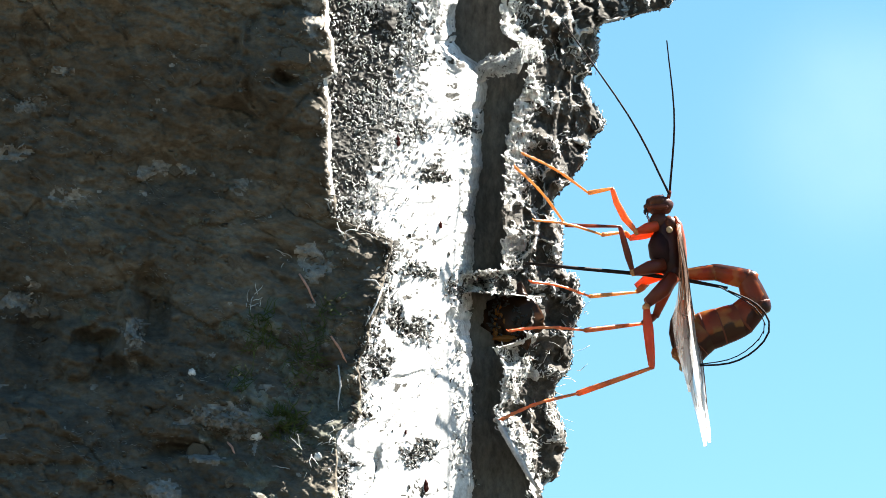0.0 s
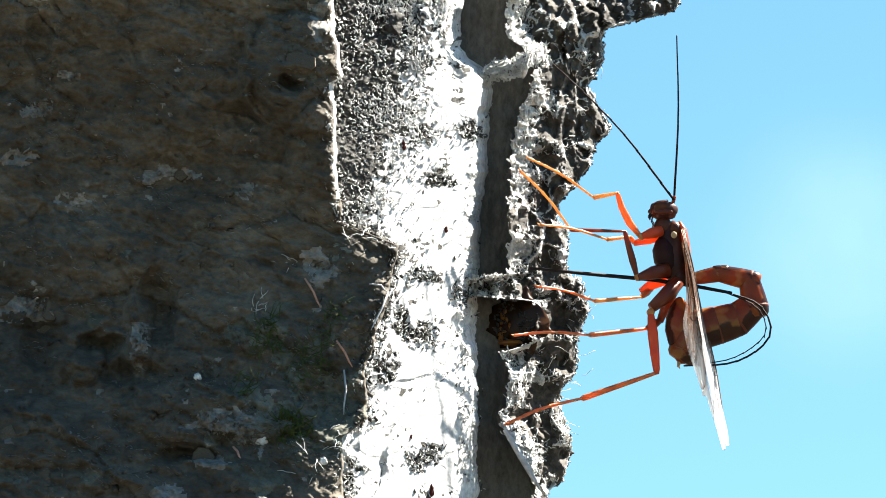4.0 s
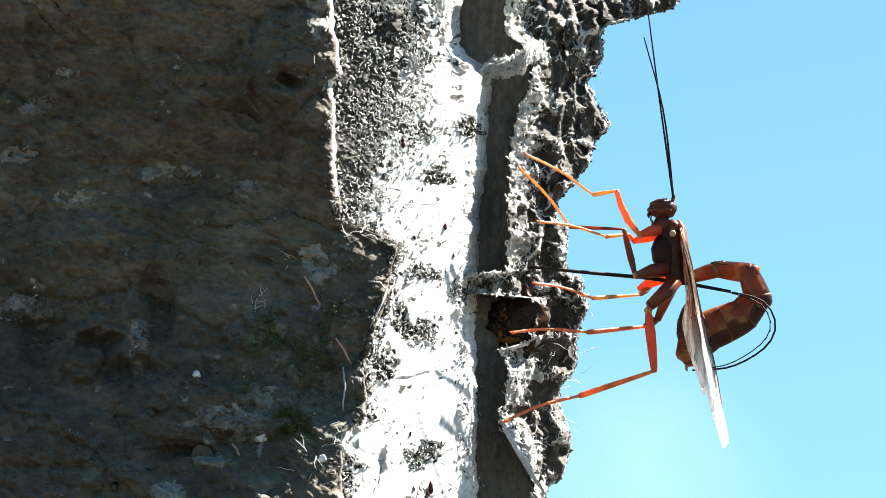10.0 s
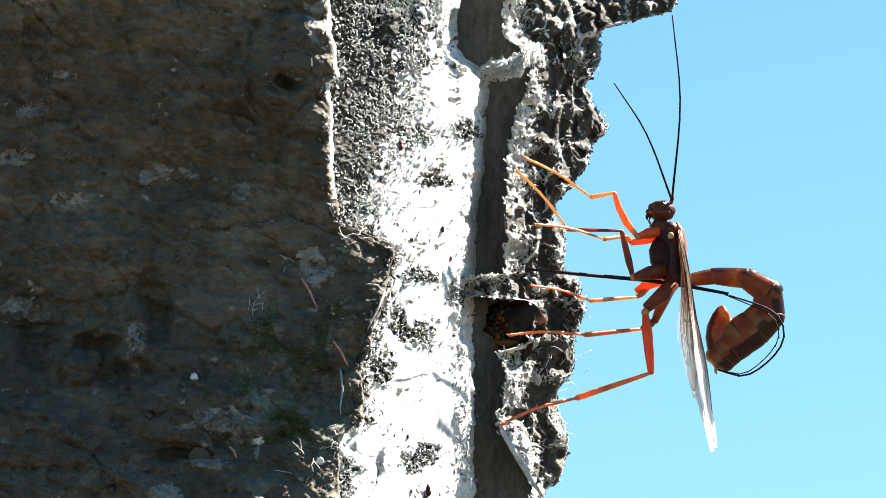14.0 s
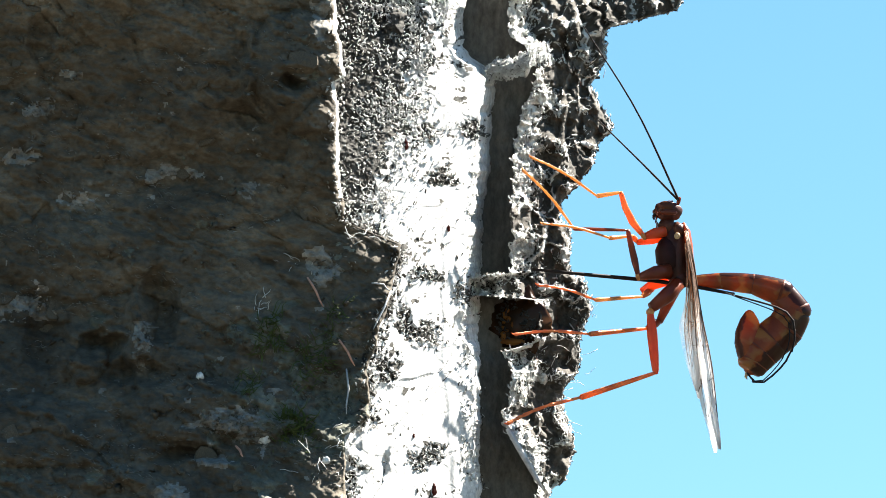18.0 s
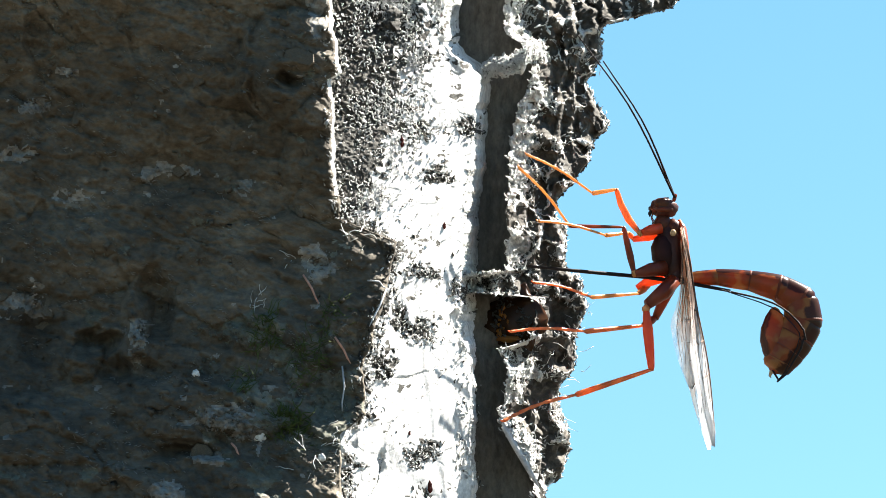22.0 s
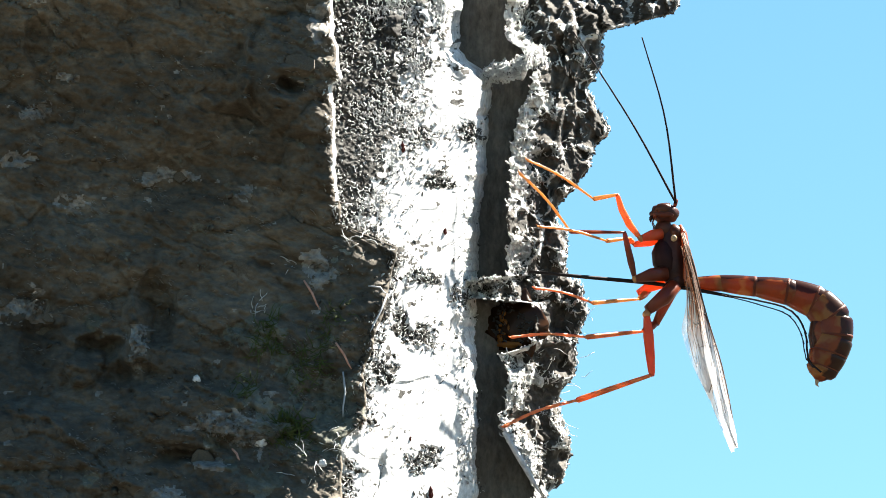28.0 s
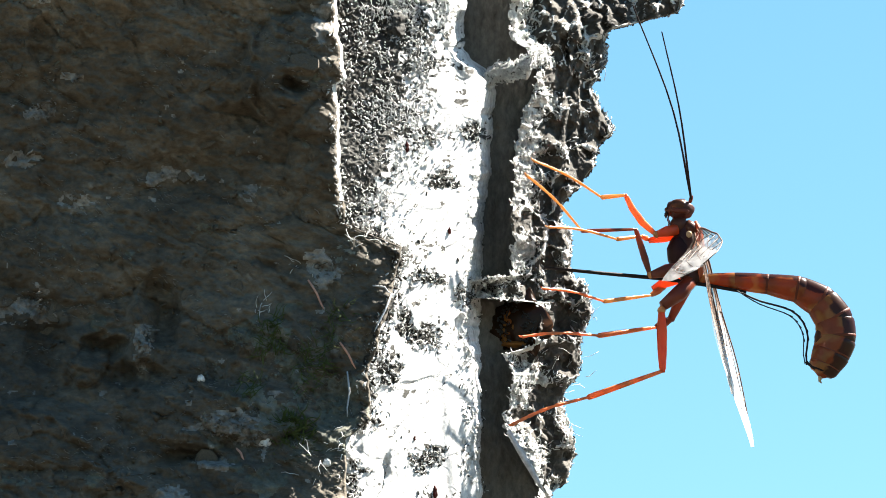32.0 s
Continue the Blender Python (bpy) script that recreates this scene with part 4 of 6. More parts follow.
            r = 0.079 * (1 - 0.06 * max(0.0, h)) * (1 + 0.5 * math.exp(-(h + 1.45) / 0.18) + 0.012 * math.sin(5 * a + 3 * h))
            r += 0.002 * noise.noise(Vector((math.cos(a) * 6, math.sin(a) * 6, h * 8)))
            ring.append((r * math.cos(a), r * math.sin(a), h + 1.45))
        rings.append(ring)
    part("stem", loft(rings), FACE, trunk)
    return trunk


def edge_curls(x, z):
    """Thin winding ridges where the plates of the outer bark meet."""
    n1, n2, own = cells(x + 1.3 * fbm(x, z, 3, 3, 41), z * 0.7 + 1.3 * fbm(x, z, 3, 3, 42), 3.4, 43)
    seams = np.clip(1 - (n2 - n1) * 3.0, 0, 1)
    winds = 1 - np.clip(np.abs(fbm(x + 0.5 * fbm(x, z, 1.5, 2, 47), z * 0.8, 2.6, 3, 46)) * 3.2, 0, 1)
    return np.maximum(seams, winds * 0.8), own


HOLLOWS = ((15.52, -9.90, 3.4, 2.6, 0.6), (15.4, 17.9, 2.9, 1.8, 1.0), (16.2, 25.2, 2.8, 2.4, 0.6), (21.0, 18.2, 1.2, 2.6, 0.6), (15.2, 13.0, 2.2, 1.8, 0.8), (18.6, 13.0, 1.7, 2.6, 0.8),
           (11.4, 4.3, 2.0, 1.4, 0.8), (17.2, -3.2, 2.2, 1.6, 0.6), (16.6, -15.2, 2.6, 2.8, 0.8), (14.6, -21.0, 2.6, 2.0, 0.6), (16.2, -30.6, 1.8, 2.8, 0.6), (10.4, -23.4, 1.8, 1.2, 0.8))


def hollow(x, z):
    """Bare dark plates and a hole in the outer bark: how deep, and where."""
    wx, wz = x + 0.7 * fbm(x, z, 2, 3, 54), z + 0.7 * fbm(x, z, 2, 3, 55)
    shapes = [(np.sqrt(dome(wx, wz, *h[:4])), h[4]) for h in HOLLOWS]
    return sum(s * d for s, d in shapes), sum(s for s, d in shapes)


def edge_depth(x, z):
    """Terraces of dark plates that step back towards the silhouette, steep beside the groove."""
    a = np.maximum(x - 8.88, -1.5)
    h = 1.2 * a + 3.0 * fbm(x, z * 0.9, 5, 4, 48) + 0.35 * fbm(x, z, 1.6, 3, 49)
    q = h / 3.6
    k = np.floor(q)
    f = np.clip((q - k - 0.62) / 0.38, 0, 1)
    d = -2.6 + 3.6 * (k + 0.22 * (q - k) + 0.78 * f * f * (3 - 2 * f)) + 1.6 * np.clip(x - edge_rim(z), 0, 3.0)
    curls, own = edge_curls(x, z)
    hole, bare = hollow(x, z)
    curls = curls * (1 - np.clip(bare, 0, 1))
    return d + hole + 0.8 * (own - 0.5) - 1.2 * curls ** 1.5 * (0.4 + 0.6 * np.clip(0.5 + fbm(x, z, 4, 2, 50), 0, 1)) + 0.22 * fbm(x, z, 1.2, 4, 44, 0.6)


def build_ground():
    bm = bmesh.new()
    bmesh.ops.create_grid(bm, x_segments=60, y_segments=60, size=1)
    for v in bm.verts:
        r = max(abs(v.co.x), abs(v.co.y))
        k = 3 * r + 900 * r ** 6
        v.co = Vector((v.co.x * k / max(r, 1e-6), v.co.y * k / max(r, 1e-6), 0)) * (1 if r else 0)
        v.co.z = -1.45 + 0.02 * noise.noise(v.co * 2)
    me = bpy.data.meshes.new("ground")
    bm.to_mesh(me)
    bm.free()
    me.materials.append(EARTH)
    return tagged(new("ground", me), "brown and green leaf litter on flat ground", "ground", kind="structure")


def cloud_material():
    """Thin sunlit haze, thickest in the middle."""
    m, n, l, p = material("thin_cloud")
    co = n.new("ShaderNodeTexCoord").outputs["Object"]
    far = n.new("ShaderNodeVectorMath")
    far.operation = "LENGTH"
    l.new(co, far.inputs[0])
    soft = n.new("ShaderNodeMapRange")
    soft.interpolation_type = "SMOOTHERSTEP"
    soft.inputs["From Min"].default_value, soft.inputs["From Max"].default_value = 13.0, 0.0
    soft.inputs["To Min"].default_value, soft.inputs["To Max"].default_value = 0.0, 0.07
    l.new(far.outputs["Value"], soft.inputs[0])
    wisp = ramp(n, l, noise_node(n, l, co, 0.09, 3, 0.5), [(0.3, (0.6, 0.6, 0.6)), (0.7, (1, 1, 1))])
    thick = n.new("ShaderNodeMath")
    thick.operation = "MULTIPLY"
    l.new(soft.outputs[0], thick.inputs[0])
    l.new(wisp, thick.inputs[1])
    haze = n.new("ShaderNodeBsdfTranslucent")
    haze.inputs[0].default_value = (0.8, 0.8, 0.8, 1)
    clear = n.new("ShaderNodeBsdfTransparent")
    mix = n.new("ShaderNodeMixShader")
    l.new(thick.outputs[0], mix.inputs[0])
    l.new(clear.outputs[0], mix.inputs[1])
    l.new(haze.outputs[0], mix.inputs[2])
    l.new(mix.outputs[0], n["Material Output"].inputs[0])
    return m


def build_cloud():
    """A veil of haze 360 m off, 26 m across, bulging a little towards its middle."""
    bm = bmesh.new()
    hub = bm.verts.new((0, 2.0, 0))
    last = None
    for k in range(1, 9):
        ring = [bm.verts.new((13 * k / 8 * math.cos(a), 2.0 * (1 - (k / 8) ** 2), 13 * k / 8 * math.sin(a))) for a in (2 * math.pi * j / 40 for j in range(40))]
        for j in range(40):
            if last:
                bm.faces.new((last[j], last[(j + 1) % 40], ring[(j + 1) % 40], ring[j]))
            else:
                bm.faces.new((hub, ring[j], ring[(j + 1) % 40]))
        last = ring
    bmesh.ops.recalc_face_normals(bm, faces=bm.faces)
    ob = part("cloud", bm, cloud_material(), None, "thin bright drifting haze cloud in the sky")
    return tagged(ob, category="cloud")


build_ground()
build_trunk()
cloud = build_cloud()

# ---------------------------------------------------------------- the wasp
BODY = 9.0                           # how far behind the leg tips' plane the body stands
HOME = deep((32.48, -0.33), BODY)       # the wasp's own origin, in the middle of its thorax
wasp = new("ichneumon_wasp")
wasp.matrix_world = Matrix.Translation(HOME * MM)
tagged(wasp, "orange-brown ichneumon wasp drilling its long ovipositor into the bark", "wasp")


def own(p, y=0.0):
    """A point of the world as seen through p, in the wasp's space."""
    return deep(p, y + BODY) - HOME


def fixed(ob, at):
    ob.location = Vector(at) * MM
    return ob


MOVES = []       # (part, rows) to be keyed by motions()
SWAY = [(0, 0.16, 0.08, 0.00), (3, 0.00, 0.04, 0.10), (6, 0.02, -0.10, 0.30), (7, -0.16, 0.07, 0.60), (8, -0.06, -0.08, 0.90), (9, 0.00, -0.00, 0.93), (10, -0.08, -0.20, 0.97), (12, -0.07, -0.10, 1.35), (13, -0.02, -0.12, 1.70), (14, -0.02, -0.14, 1.70), (16.5, 0.00, -0.20, 2.45), (17, 0.00, -0.23, 2.60), (19, 0.00, -0.37, 2.80), (21, 0.02, -0.29, 2.80), (23, 0.00, -0.20, 2.80), (28, 0.00, -0.20, 3.00), (29.5, 0.08, -0.10, 3.20), (30, 0.36, -0.10, 3.70), (30.5, 0.84, -0.04, 3.95), (31, 1.55, -0.00, 4.20), (31.5, 1.66, 0.31, 3.70), (32, 1.56, 0.31, 3.20)]   # how the body shifts and tilts on its legs: seconds, x, z, degrees


def sway(t):
    return Vector((np.interp(t, [r[0] for r in SWAY], [r[1] for r in SWAY]), 0, np.interp(t, [r[0] for r in SWAY], [r[2] for r in SWAY])))


def tilt(t):
    return radians(np.interp(t, [r[0] for r in SWAY], [r[3] for r in SWAY]))


def stay(q, t):
    """A point that does not sway, in the swaying wasp's space."""
    return Matrix.Rotation(-tilt(t), 3, "Y") @ (q - sway(t))


# body
thorax = part("thorax", tube([own((31.88, 4.34)), own((31.95, 3.68)), own((32.02, 2.54)), own((32.17, 1.06)), own((32.32, -0.41)), own((32.62, -1.88)), own((33.01, -3.19)), own((33.48, -4.17)), own((33.88, -4.66))],
                             [0.5, 1.15, 1.6, 1.85, 2.05, 2.0, 1.75, 1.25, 0.5], 20, 0.8), THORAX, wasp, "dark red-brown thorax")
part("side_plate", tube([own((31.06, 2.29), -0.3), own((31.13, 1.55), -0.3), own((31.20, 0.41), -0.3), own((31.43, -1.06), -0.3), own((31.98, -2.37), -0.3), own((32.61, -3.35), -0.3)],
                        [0.5, 1.2, 1.75, 1.8, 1.45, 0.5], 18, 0.95), PLEURON, thorax, "nearly black side plate")
part("side_plate", tube([own((32.45, -3.02), -0.2), own((33.01, -3.51), -0.2), own((33.64, -4.17), -0.2), own((34.12, -4.74), -0.2)], [0.5, 1.3, 1.2, 0.4], 14, 0.95), THORAX, thorax)
part("back_lobe", tube([own((32.20, 4.34), -0.2), own((32.59, 3.68), -0.2), own((32.75, 2.86), -0.2), own((32.50, 2.05), -0.2)], [0.4, 1.0, 1.1, 0.4], 14, 1.2), COLLAR, thorax, "brown lobe below the neck")
part("pronotum", tube([own((31.40, 4.83)), own((31.24, 4.18)), own((30.91, 3.36)), own((30.58, 2.54)), own((30.50, 2.13))], [0.6, 1.25, 1.35, 0.9, 0.3], 14, 1.0), COLLAR, wasp)
part("scutellum", tube([own((33.3, 4.3)), own((33.9, 3.1)), own((34.3, 0.90)), own((34.45, -1.14)), own((34.4, -3.19)), own((34.1, -4.33))], [0.3, 0.55, 0.6, 0.6, 0.55, 0.3], 12, 2.4), RUST, thorax, "rusty back plate")
fixed(part("tegula", ball(0.45, 0.3, 0.5), CREAM, thorax, "small cream wing-base plate"), own((32.58, 2.46), -1.9))
head = fixed(part("head", ball(2.05, 1.7, 1.5, 3, 0.18), THORAX, wasp, "dark brown head with paler face"), own((31.09, 5.98)))
fixed(part("eye", ball(1.1, 0.5, 0.75), EYE, head), (-0.3, -1.35, 0.45))
fixed(part("eye", ball(1.1, 0.5, 0.75), EYE, head), (-0.3, 1.35, 0.45))
fixed(part("cheek", ball(1.35, 0.5, 0.45), DARK_LEG, head, "paler brown cheek"), (0.0, -1.25, -0.45))
fixed(part("face", ball(0.75, 1.2, 0.7), DARK_LEG, head, "paler brown face"), (-1.25, 0, -0.35))
part("mandible", tube([(-1.6, -0.5, -0.5), (-2.0, -0.5, -0.9), (-1.9, -0.35, -1.3)], [0.28, 0.24, 0.08], 8), BLACK, head)
part("mandible", tube([(-1.6, 0.5, -0.5), (-2.0, 0.5, -0.9), (-1.9, 0.35, -1.3)], [0.28, 0.24, 0.08], 8), BLACK, head)
for k in (-1, 1):
    part("palp", tube([(-1.5, 0.4 * k, -0.9), (-1.7, 0.6 * k, -1.5), (-1.4, 0.7 * k, -2.0), (-1.6, 0.7 * k, -2.5)], [0.12, 0.1, 0.09, 0.06], 6), DARK_LEG, head)
for k in (-0.35, 0, 0.35):
    fixed(part("ocellus", ball(0.16, 0.16, 0.16), EYE, head), (0.55, k, 1.4))


# legs: each joint is (point, depth, how far it follows the body)
def leg(coxa_points, coxa_radii, joints, mats, radii, label, bow=0.0):
    """coxa > femur, tibia, tarsus; the foot stays on the bark while the body sways."""
    base = own(*coxa_points[0])
    coxa = part("leg", tube([own(*p) - base for p in coxa_points], coxa_radii, 12), mats[0], wasp, label)
    fixed(coxa, base)
    spots = [(own(p, y), w) for p, y, w in joints]
    for k, name in enumerate(("femur", "tibia", "tarsus")):
        (a, wa), (b, wb) = spots[k], spots[k + 1]
        length = (b - a).length
        r = radii[k]
        if name == "femur":
            bm = limb(length, [(-0.02, r * 0.5), (0.08, r * 0.8), (0.35, r * 1.15), (0.7, r), (0.95, r * 0.75), (1.02, r * 0.5)], 10, 0.8, bow)
        elif name == "tibia":
            bm = limb(length, [(-0.02, r * 0.6), (0.1, r * 0.75), (0.5, r), (0.92, r * 1.15), (1.0, r * 1.1), (1.03, r * 0.6)], 10)
        else:
            st = []
            for j, s in enumerate((0, 0.42, 0.62, 0.77, 0.87, 1.0)):
                if j:
                    st += [(s - 0.012, r * 1.1), (s, r * 0.75)]
                else:
                    st += [(-0.02, r * 0.7), (0, r * 0.8)]
            bm = limb(length, st, 8, 1.0, -length * 0.03)
            claw = tube([(length * 0.985, 0, 0), (length * 1.01, 0.12, -0.1), (length * 1.02, 0.22, -0.3)], [r * 0.8, r * 0.5, 0.02], 6)
            me = bpy.data.meshes.new("claw")
            claw.to_mesh(me)
            claw.free()
            bm.from_mesh(me)
        piece = part(name, bm, mats[k + 1], coxa)
        if name == "femur":
            part("trochanter", limb(1.4, [(-0.4, r * 0.4), (-0.2, r * 0.8), (0.1, r * 0.88), (0.3, r * 0.7)], 8), TARSUS, piece, "pale leg joint")
        rows = []
        for t, *_ in SWAY:
            j = [q - base for q in bent(spots, t)]
            rows.append((t, aim(j[k], j[k + 1])))
        MOVES.append((piece, rows))


def bent(spots, t):
    """Hip, knee, ankle and foot in the wasp's space when the body has shifted and the foot has not."""
    hip, knee, ankle, foot = (q.lerp(stay(q, t), 1 - w) for q, w in spots)
    thigh, shin = (spots[1][0] - spots[0][0]).length, (spots[2][0] - spots[1][0]).length
    knee = hip + (knee - hip).normalized() * thigh
    ankle = knee + (ankle - knee).normalized() * shin
    return hip, knee, ankle, foot


def foot_depth(p):
    return float(edge_depth(np.array([max(p[0], float(edge_rim(np.array([p[1]]))[0]) + 0.6)]), np.array([p[1]]))[0]) - 0.5 - BODY


def foot(p):
    return (p, min(foot_depth(p), -7.0 - BODY), 0.0)


leg([((30.75, 3.03), -0.8), ((29.46, 2.70), -1.4), ((28.02, 2.21), -1.8)], [0.8, 0.8, 0.45],
    [((27.86, 2.21), -1.8, 1.0), ((24.62, 8.53), -3.4, 0.25), ((21.25, 7.87), -3.6, 0.25), foot((11.97, 13.63))], (RED_LEG, LEG, TARSUS, TARSUS), (0.48, 0.30, 0.20), "slender orange front leg gripping the bark", 0.55)
leg([((30.58, 2.37), 0.8), ((28.97, 1.72), 1.4), ((26.89, 1.23), 1.8)], [0.8, 0.65, 0.4],
    [((26.89, 1.39), 1.8, 1.0), ((26.26, 2.21), 0.4, 0.6), ((23.13, 1.80), -3.0, 0.2), foot((13.61, 3.93))], (RED_LEG, LEG, TARSUS, TARSUS), (0.36, 0.28, 0.20), "slender orange front leg gripping the bark")
leg([((31.66, -2.70), -1.2), ((29.66, -3.02), -2.0), ((27.41, -3.76), -2.6)], [1.1, 1.0, 0.5],
    [((27.33, -3.68), -2.6, 1.0), ((25.62, 2.95), -4.2, 0.66), ((18.02, 3.19), -4.4, 0.0), foot((10.84, 11.73))], (DARK_LEG, DARK_LEG, DARK_LEG, TARSUS), (0.46, 0.26, 0.20), "brown middle leg with an orange foot")
leg([((31.49, -3.84), 1.2), ((29.24, -4.82), 2.0), ((27.80, -5.80), 2.4)], [0.9, 0.75, 0.5],
    [((29.24, -5.47), 2.2, 1.0), ((27.87, -6.53), 0.4, 0.5), ((21.32, -7.10), -4.0, 0.05), foot((13.02, -4.98))], (RED_LEG, LEG, TARSUS, LEG), (0.45, 0.28, 0.20), "orange middle leg with a pale knee")
leg([((33.08, -4.33), -1.0), ((31.47, -6.29), -2.0), ((29.37, -8.08), -2.8)], [1.0, 1.15, 0.75],
    [((29.21, -8.73), -2.8, 1.0), ((30.01, -17.42), -4.2, 0.6), ((19.57, -21.06), -4.2, 0.25), foot((8.82, -24.77))], (DARK_LEG, RED_LEG, LEG, LEG), (0.68, 0.38, 0.25), "long red-orange hind leg braced on the bark")
leg([((32.92, -4.66), 1.0), ((31.62, -7.26), 1.6), ((30.47, -10.11), 2.2)], [0.8, 0.8, 0.5],
    [((30.64, -9.87), 2.2, 1.0), ((28.63, -11.09), 0.5, 0.4), ((20.65, -11.98), -4.5, 0.0), foot((9.89, -12.06))], (DARK_LEG, DARK_LEG, LEG, LEG), (0.55, 0.33, 0.22), "long orange hind leg braced on the bark")

# antennae
FEELERS = []
for depth in (-0.6, 0.6):
    scape = part("antenna", limb(1.1, [(-0.1, 0.2), (0.3, 0.28), (0.8, 0.26), (1.0, 0.2)], 8), DARK_LEG, wasp, "long thin black antenna")
    at = own((32.46, 7.05), depth)
    scape.matrix_basis = aim(at, at + Vector((0.25, depth * 0.3, 1.0)))
    root = at + Vector((0.2, depth * 0.3, 0.9))
    pieces = []
    for k in range(9):
        r = 0.175 - 0.010 * k
        st = []
        for j in range(5):
            st += [(j / 5 + 0.005, r), (j / 5 + 0.185, r * 0.98)]
        pieces.append(part("flagellum", limb(3.44, st + [(1.02, r * 0.95)], 7), BLACK, scape))
    FEELERS.append((scape, root, depth, pieces, [[] for _ in pieces]))


def feel(t, a_mid, a_tip, b_mid, b_tip):
    """One moment of both antennae: a point half-way along and the tip of each."""
    for (scape, root, depth, pieces, rows), mid, tip in zip(FEELERS, (a_mid, b_mid), (a_tip, b_tip)):
        pts, run = flow([(32.63, 7.54), mid, tip], len(pieces))
        step = run / len(pieces)
        dy = -math.sqrt(max(0.0, 3.4 ** 2 - step ** 2))
        back = scape.matrix_basis.inverted()
        for k, row in enumerate(rows):
            a, b = own(pts[k], root.y + dy * k), own(pts[k + 1], root.y + dy * (k + 1))
            row.append((t, back @ aim(a, b)))


# abdomen: nine telescoping rings
LENGTHS = (4.6, 4.5, 4.1, 3.6, 3.0, 2.5, 2.2, 1.9, 1.8)
SHARES = np.concatenate([[0], np.cumsum(LENGTHS)]) / sum(LENGTHS)
GIRTHS = ((0.8, 1.2), (1.23, 1.48), (1.51, 1.95), (1.99, 2.45), (2.5, 2.75), (2.8, 2.85), (2.9, 2.72), (2.76, 2.30), (2.34, 0.5))
RINGS, RING_ROWS = [], []
for k, (l, (g0, g1)) in enumerate(zip(LENGTHS, GIRTHS)):
    st = [(-0.26, g0 * 0.7), (-0.12, g0 * 0.93), (0.0, g0)] + [(s, g0 + (g1 - g0) * s + 0.06 * math.sin(math.pi * s)) for s in (0.2, 0.4, 0.6, 0.8)] + [(1.0, g1), (1 + 0.4 / l, g1 * 0.97), (1 + 0.9 / l, g1 * 0.92), (1 + 1.4 / l, g1 * 0.72)]
    if k == 8:
        st = [(-0.3, g0 * 0.75), (-0.15, g0 * 0.92), (0, g0), (0.2, g0 * 0.93), (0.4, g0 * 0.80), (0.6, g0 * 0.62), (0.8, g0 * 0.42), (0.95, g0 * 0.26), (1.05, g0 * 0.1)]
    ring = part("abdomen_ring", limb(l, st, 20, 0.62 if k > 2 else 0.8), BELLY, wasp, "brown abdomen ring with ochre blotches")
    RINGS.append(ring)
    RING_ROWS.append([])
    if 0 < k < 8:
        part("hind_margin", limb(l, [(1 - 0.3 / l, g1 * 0.96), (1 - 0.24 / l, g1 * 1.006), (1.0, g1 * 1.008), (1 + 0.35 / l, g1 * 0.96), (1 + 0.5 / l, g1 * 0.85)], 20, 0.62 if k > 2 else 0.8), MARGIN, ring)
part("tail_hook", tube([(1.4, 0, -0.1), (1.9, 0, -0.2), (2.4, 0, -0.1), (2.6, 0, 0.25)], [0.4, 0.3, 0.2, 0.05], 8), CREAM, RINGS[8], "pale tip of the abdomen")
PLATE = part("ventral_plate", limb(9.0, [(-0.02, 0.2), (0.08, 0.8), (0.25, 1.6), (0.45, 2.05), (0.65, 1.95), (0.85, 1.3), (0.97, 0.6), (1.0, 0.15)], 16, 0.6), BELLY, wasp, "brown keeled plate under the abdomen")
PLATE_ROWS = []
WAIST = (34.68, -4.00)


def keel(t, tip, top):
    """One moment of the ventral plate: from the tip of the abdomen up its inner side."""
    PLATE_ROWS.append((t, aim(own(tip, -0.2), own(top, -0.2))))



def curl(t, *points):
    """One moment of the abdomen: points along its middle, from the waist to the tip."""
    pts, _ = flow([WAIST, *points], SHARES)
    for k, row in enumerate(RING_ROWS):
        row.append((t, aim(own(pts[k]), own(pts[k + 1]))))


# ovipositor: a straight drill, and sheaths that swing with the abdomen
drill_a, drill_b = own((12.15, -2.37), -8.5), own((40.73, -5.96), -0.3)
mid = own((29.25, -4.00), -0.7)
drill = part("ovipositor", tube([drill_a, own((20.46, -3.19), -4.6), mid, own((35.63, -4.98), -0.5), drill_b], [0.20, 0.27, 0.29, 0.27, 0.22], 10), BLACK, wasp, "straight black drilling ovipositor")
MOVES.append((drill, [(t, Matrix.Rotation(-tilt(t), 4, "Y")) for t, *_ in SWAY]))
VALVES, VALVE_ROWS = [], []
for k in range(16):
    VALVES.append(part("ovipositor_sheath", limb(1.6, [(-0.05, 0.11), (0.05, 0.14), (0.95, 0.14), (1.05, 0.11)], 8), BLACK, wasp))
    VALVE_ROWS.append([])
THREADS, THREAD_ROWS = [], []
for k in range(16):
    THREADS.append(part("ovipositor_sheath", limb(1.6, [(-0.05, 0.06), (0.05, 0.085), (0.95, 0.085), (1.05, 0.06)], 6), BLACK, wasp, "thin second sheath beside the first"))
    THREAD_ROWS.append([])


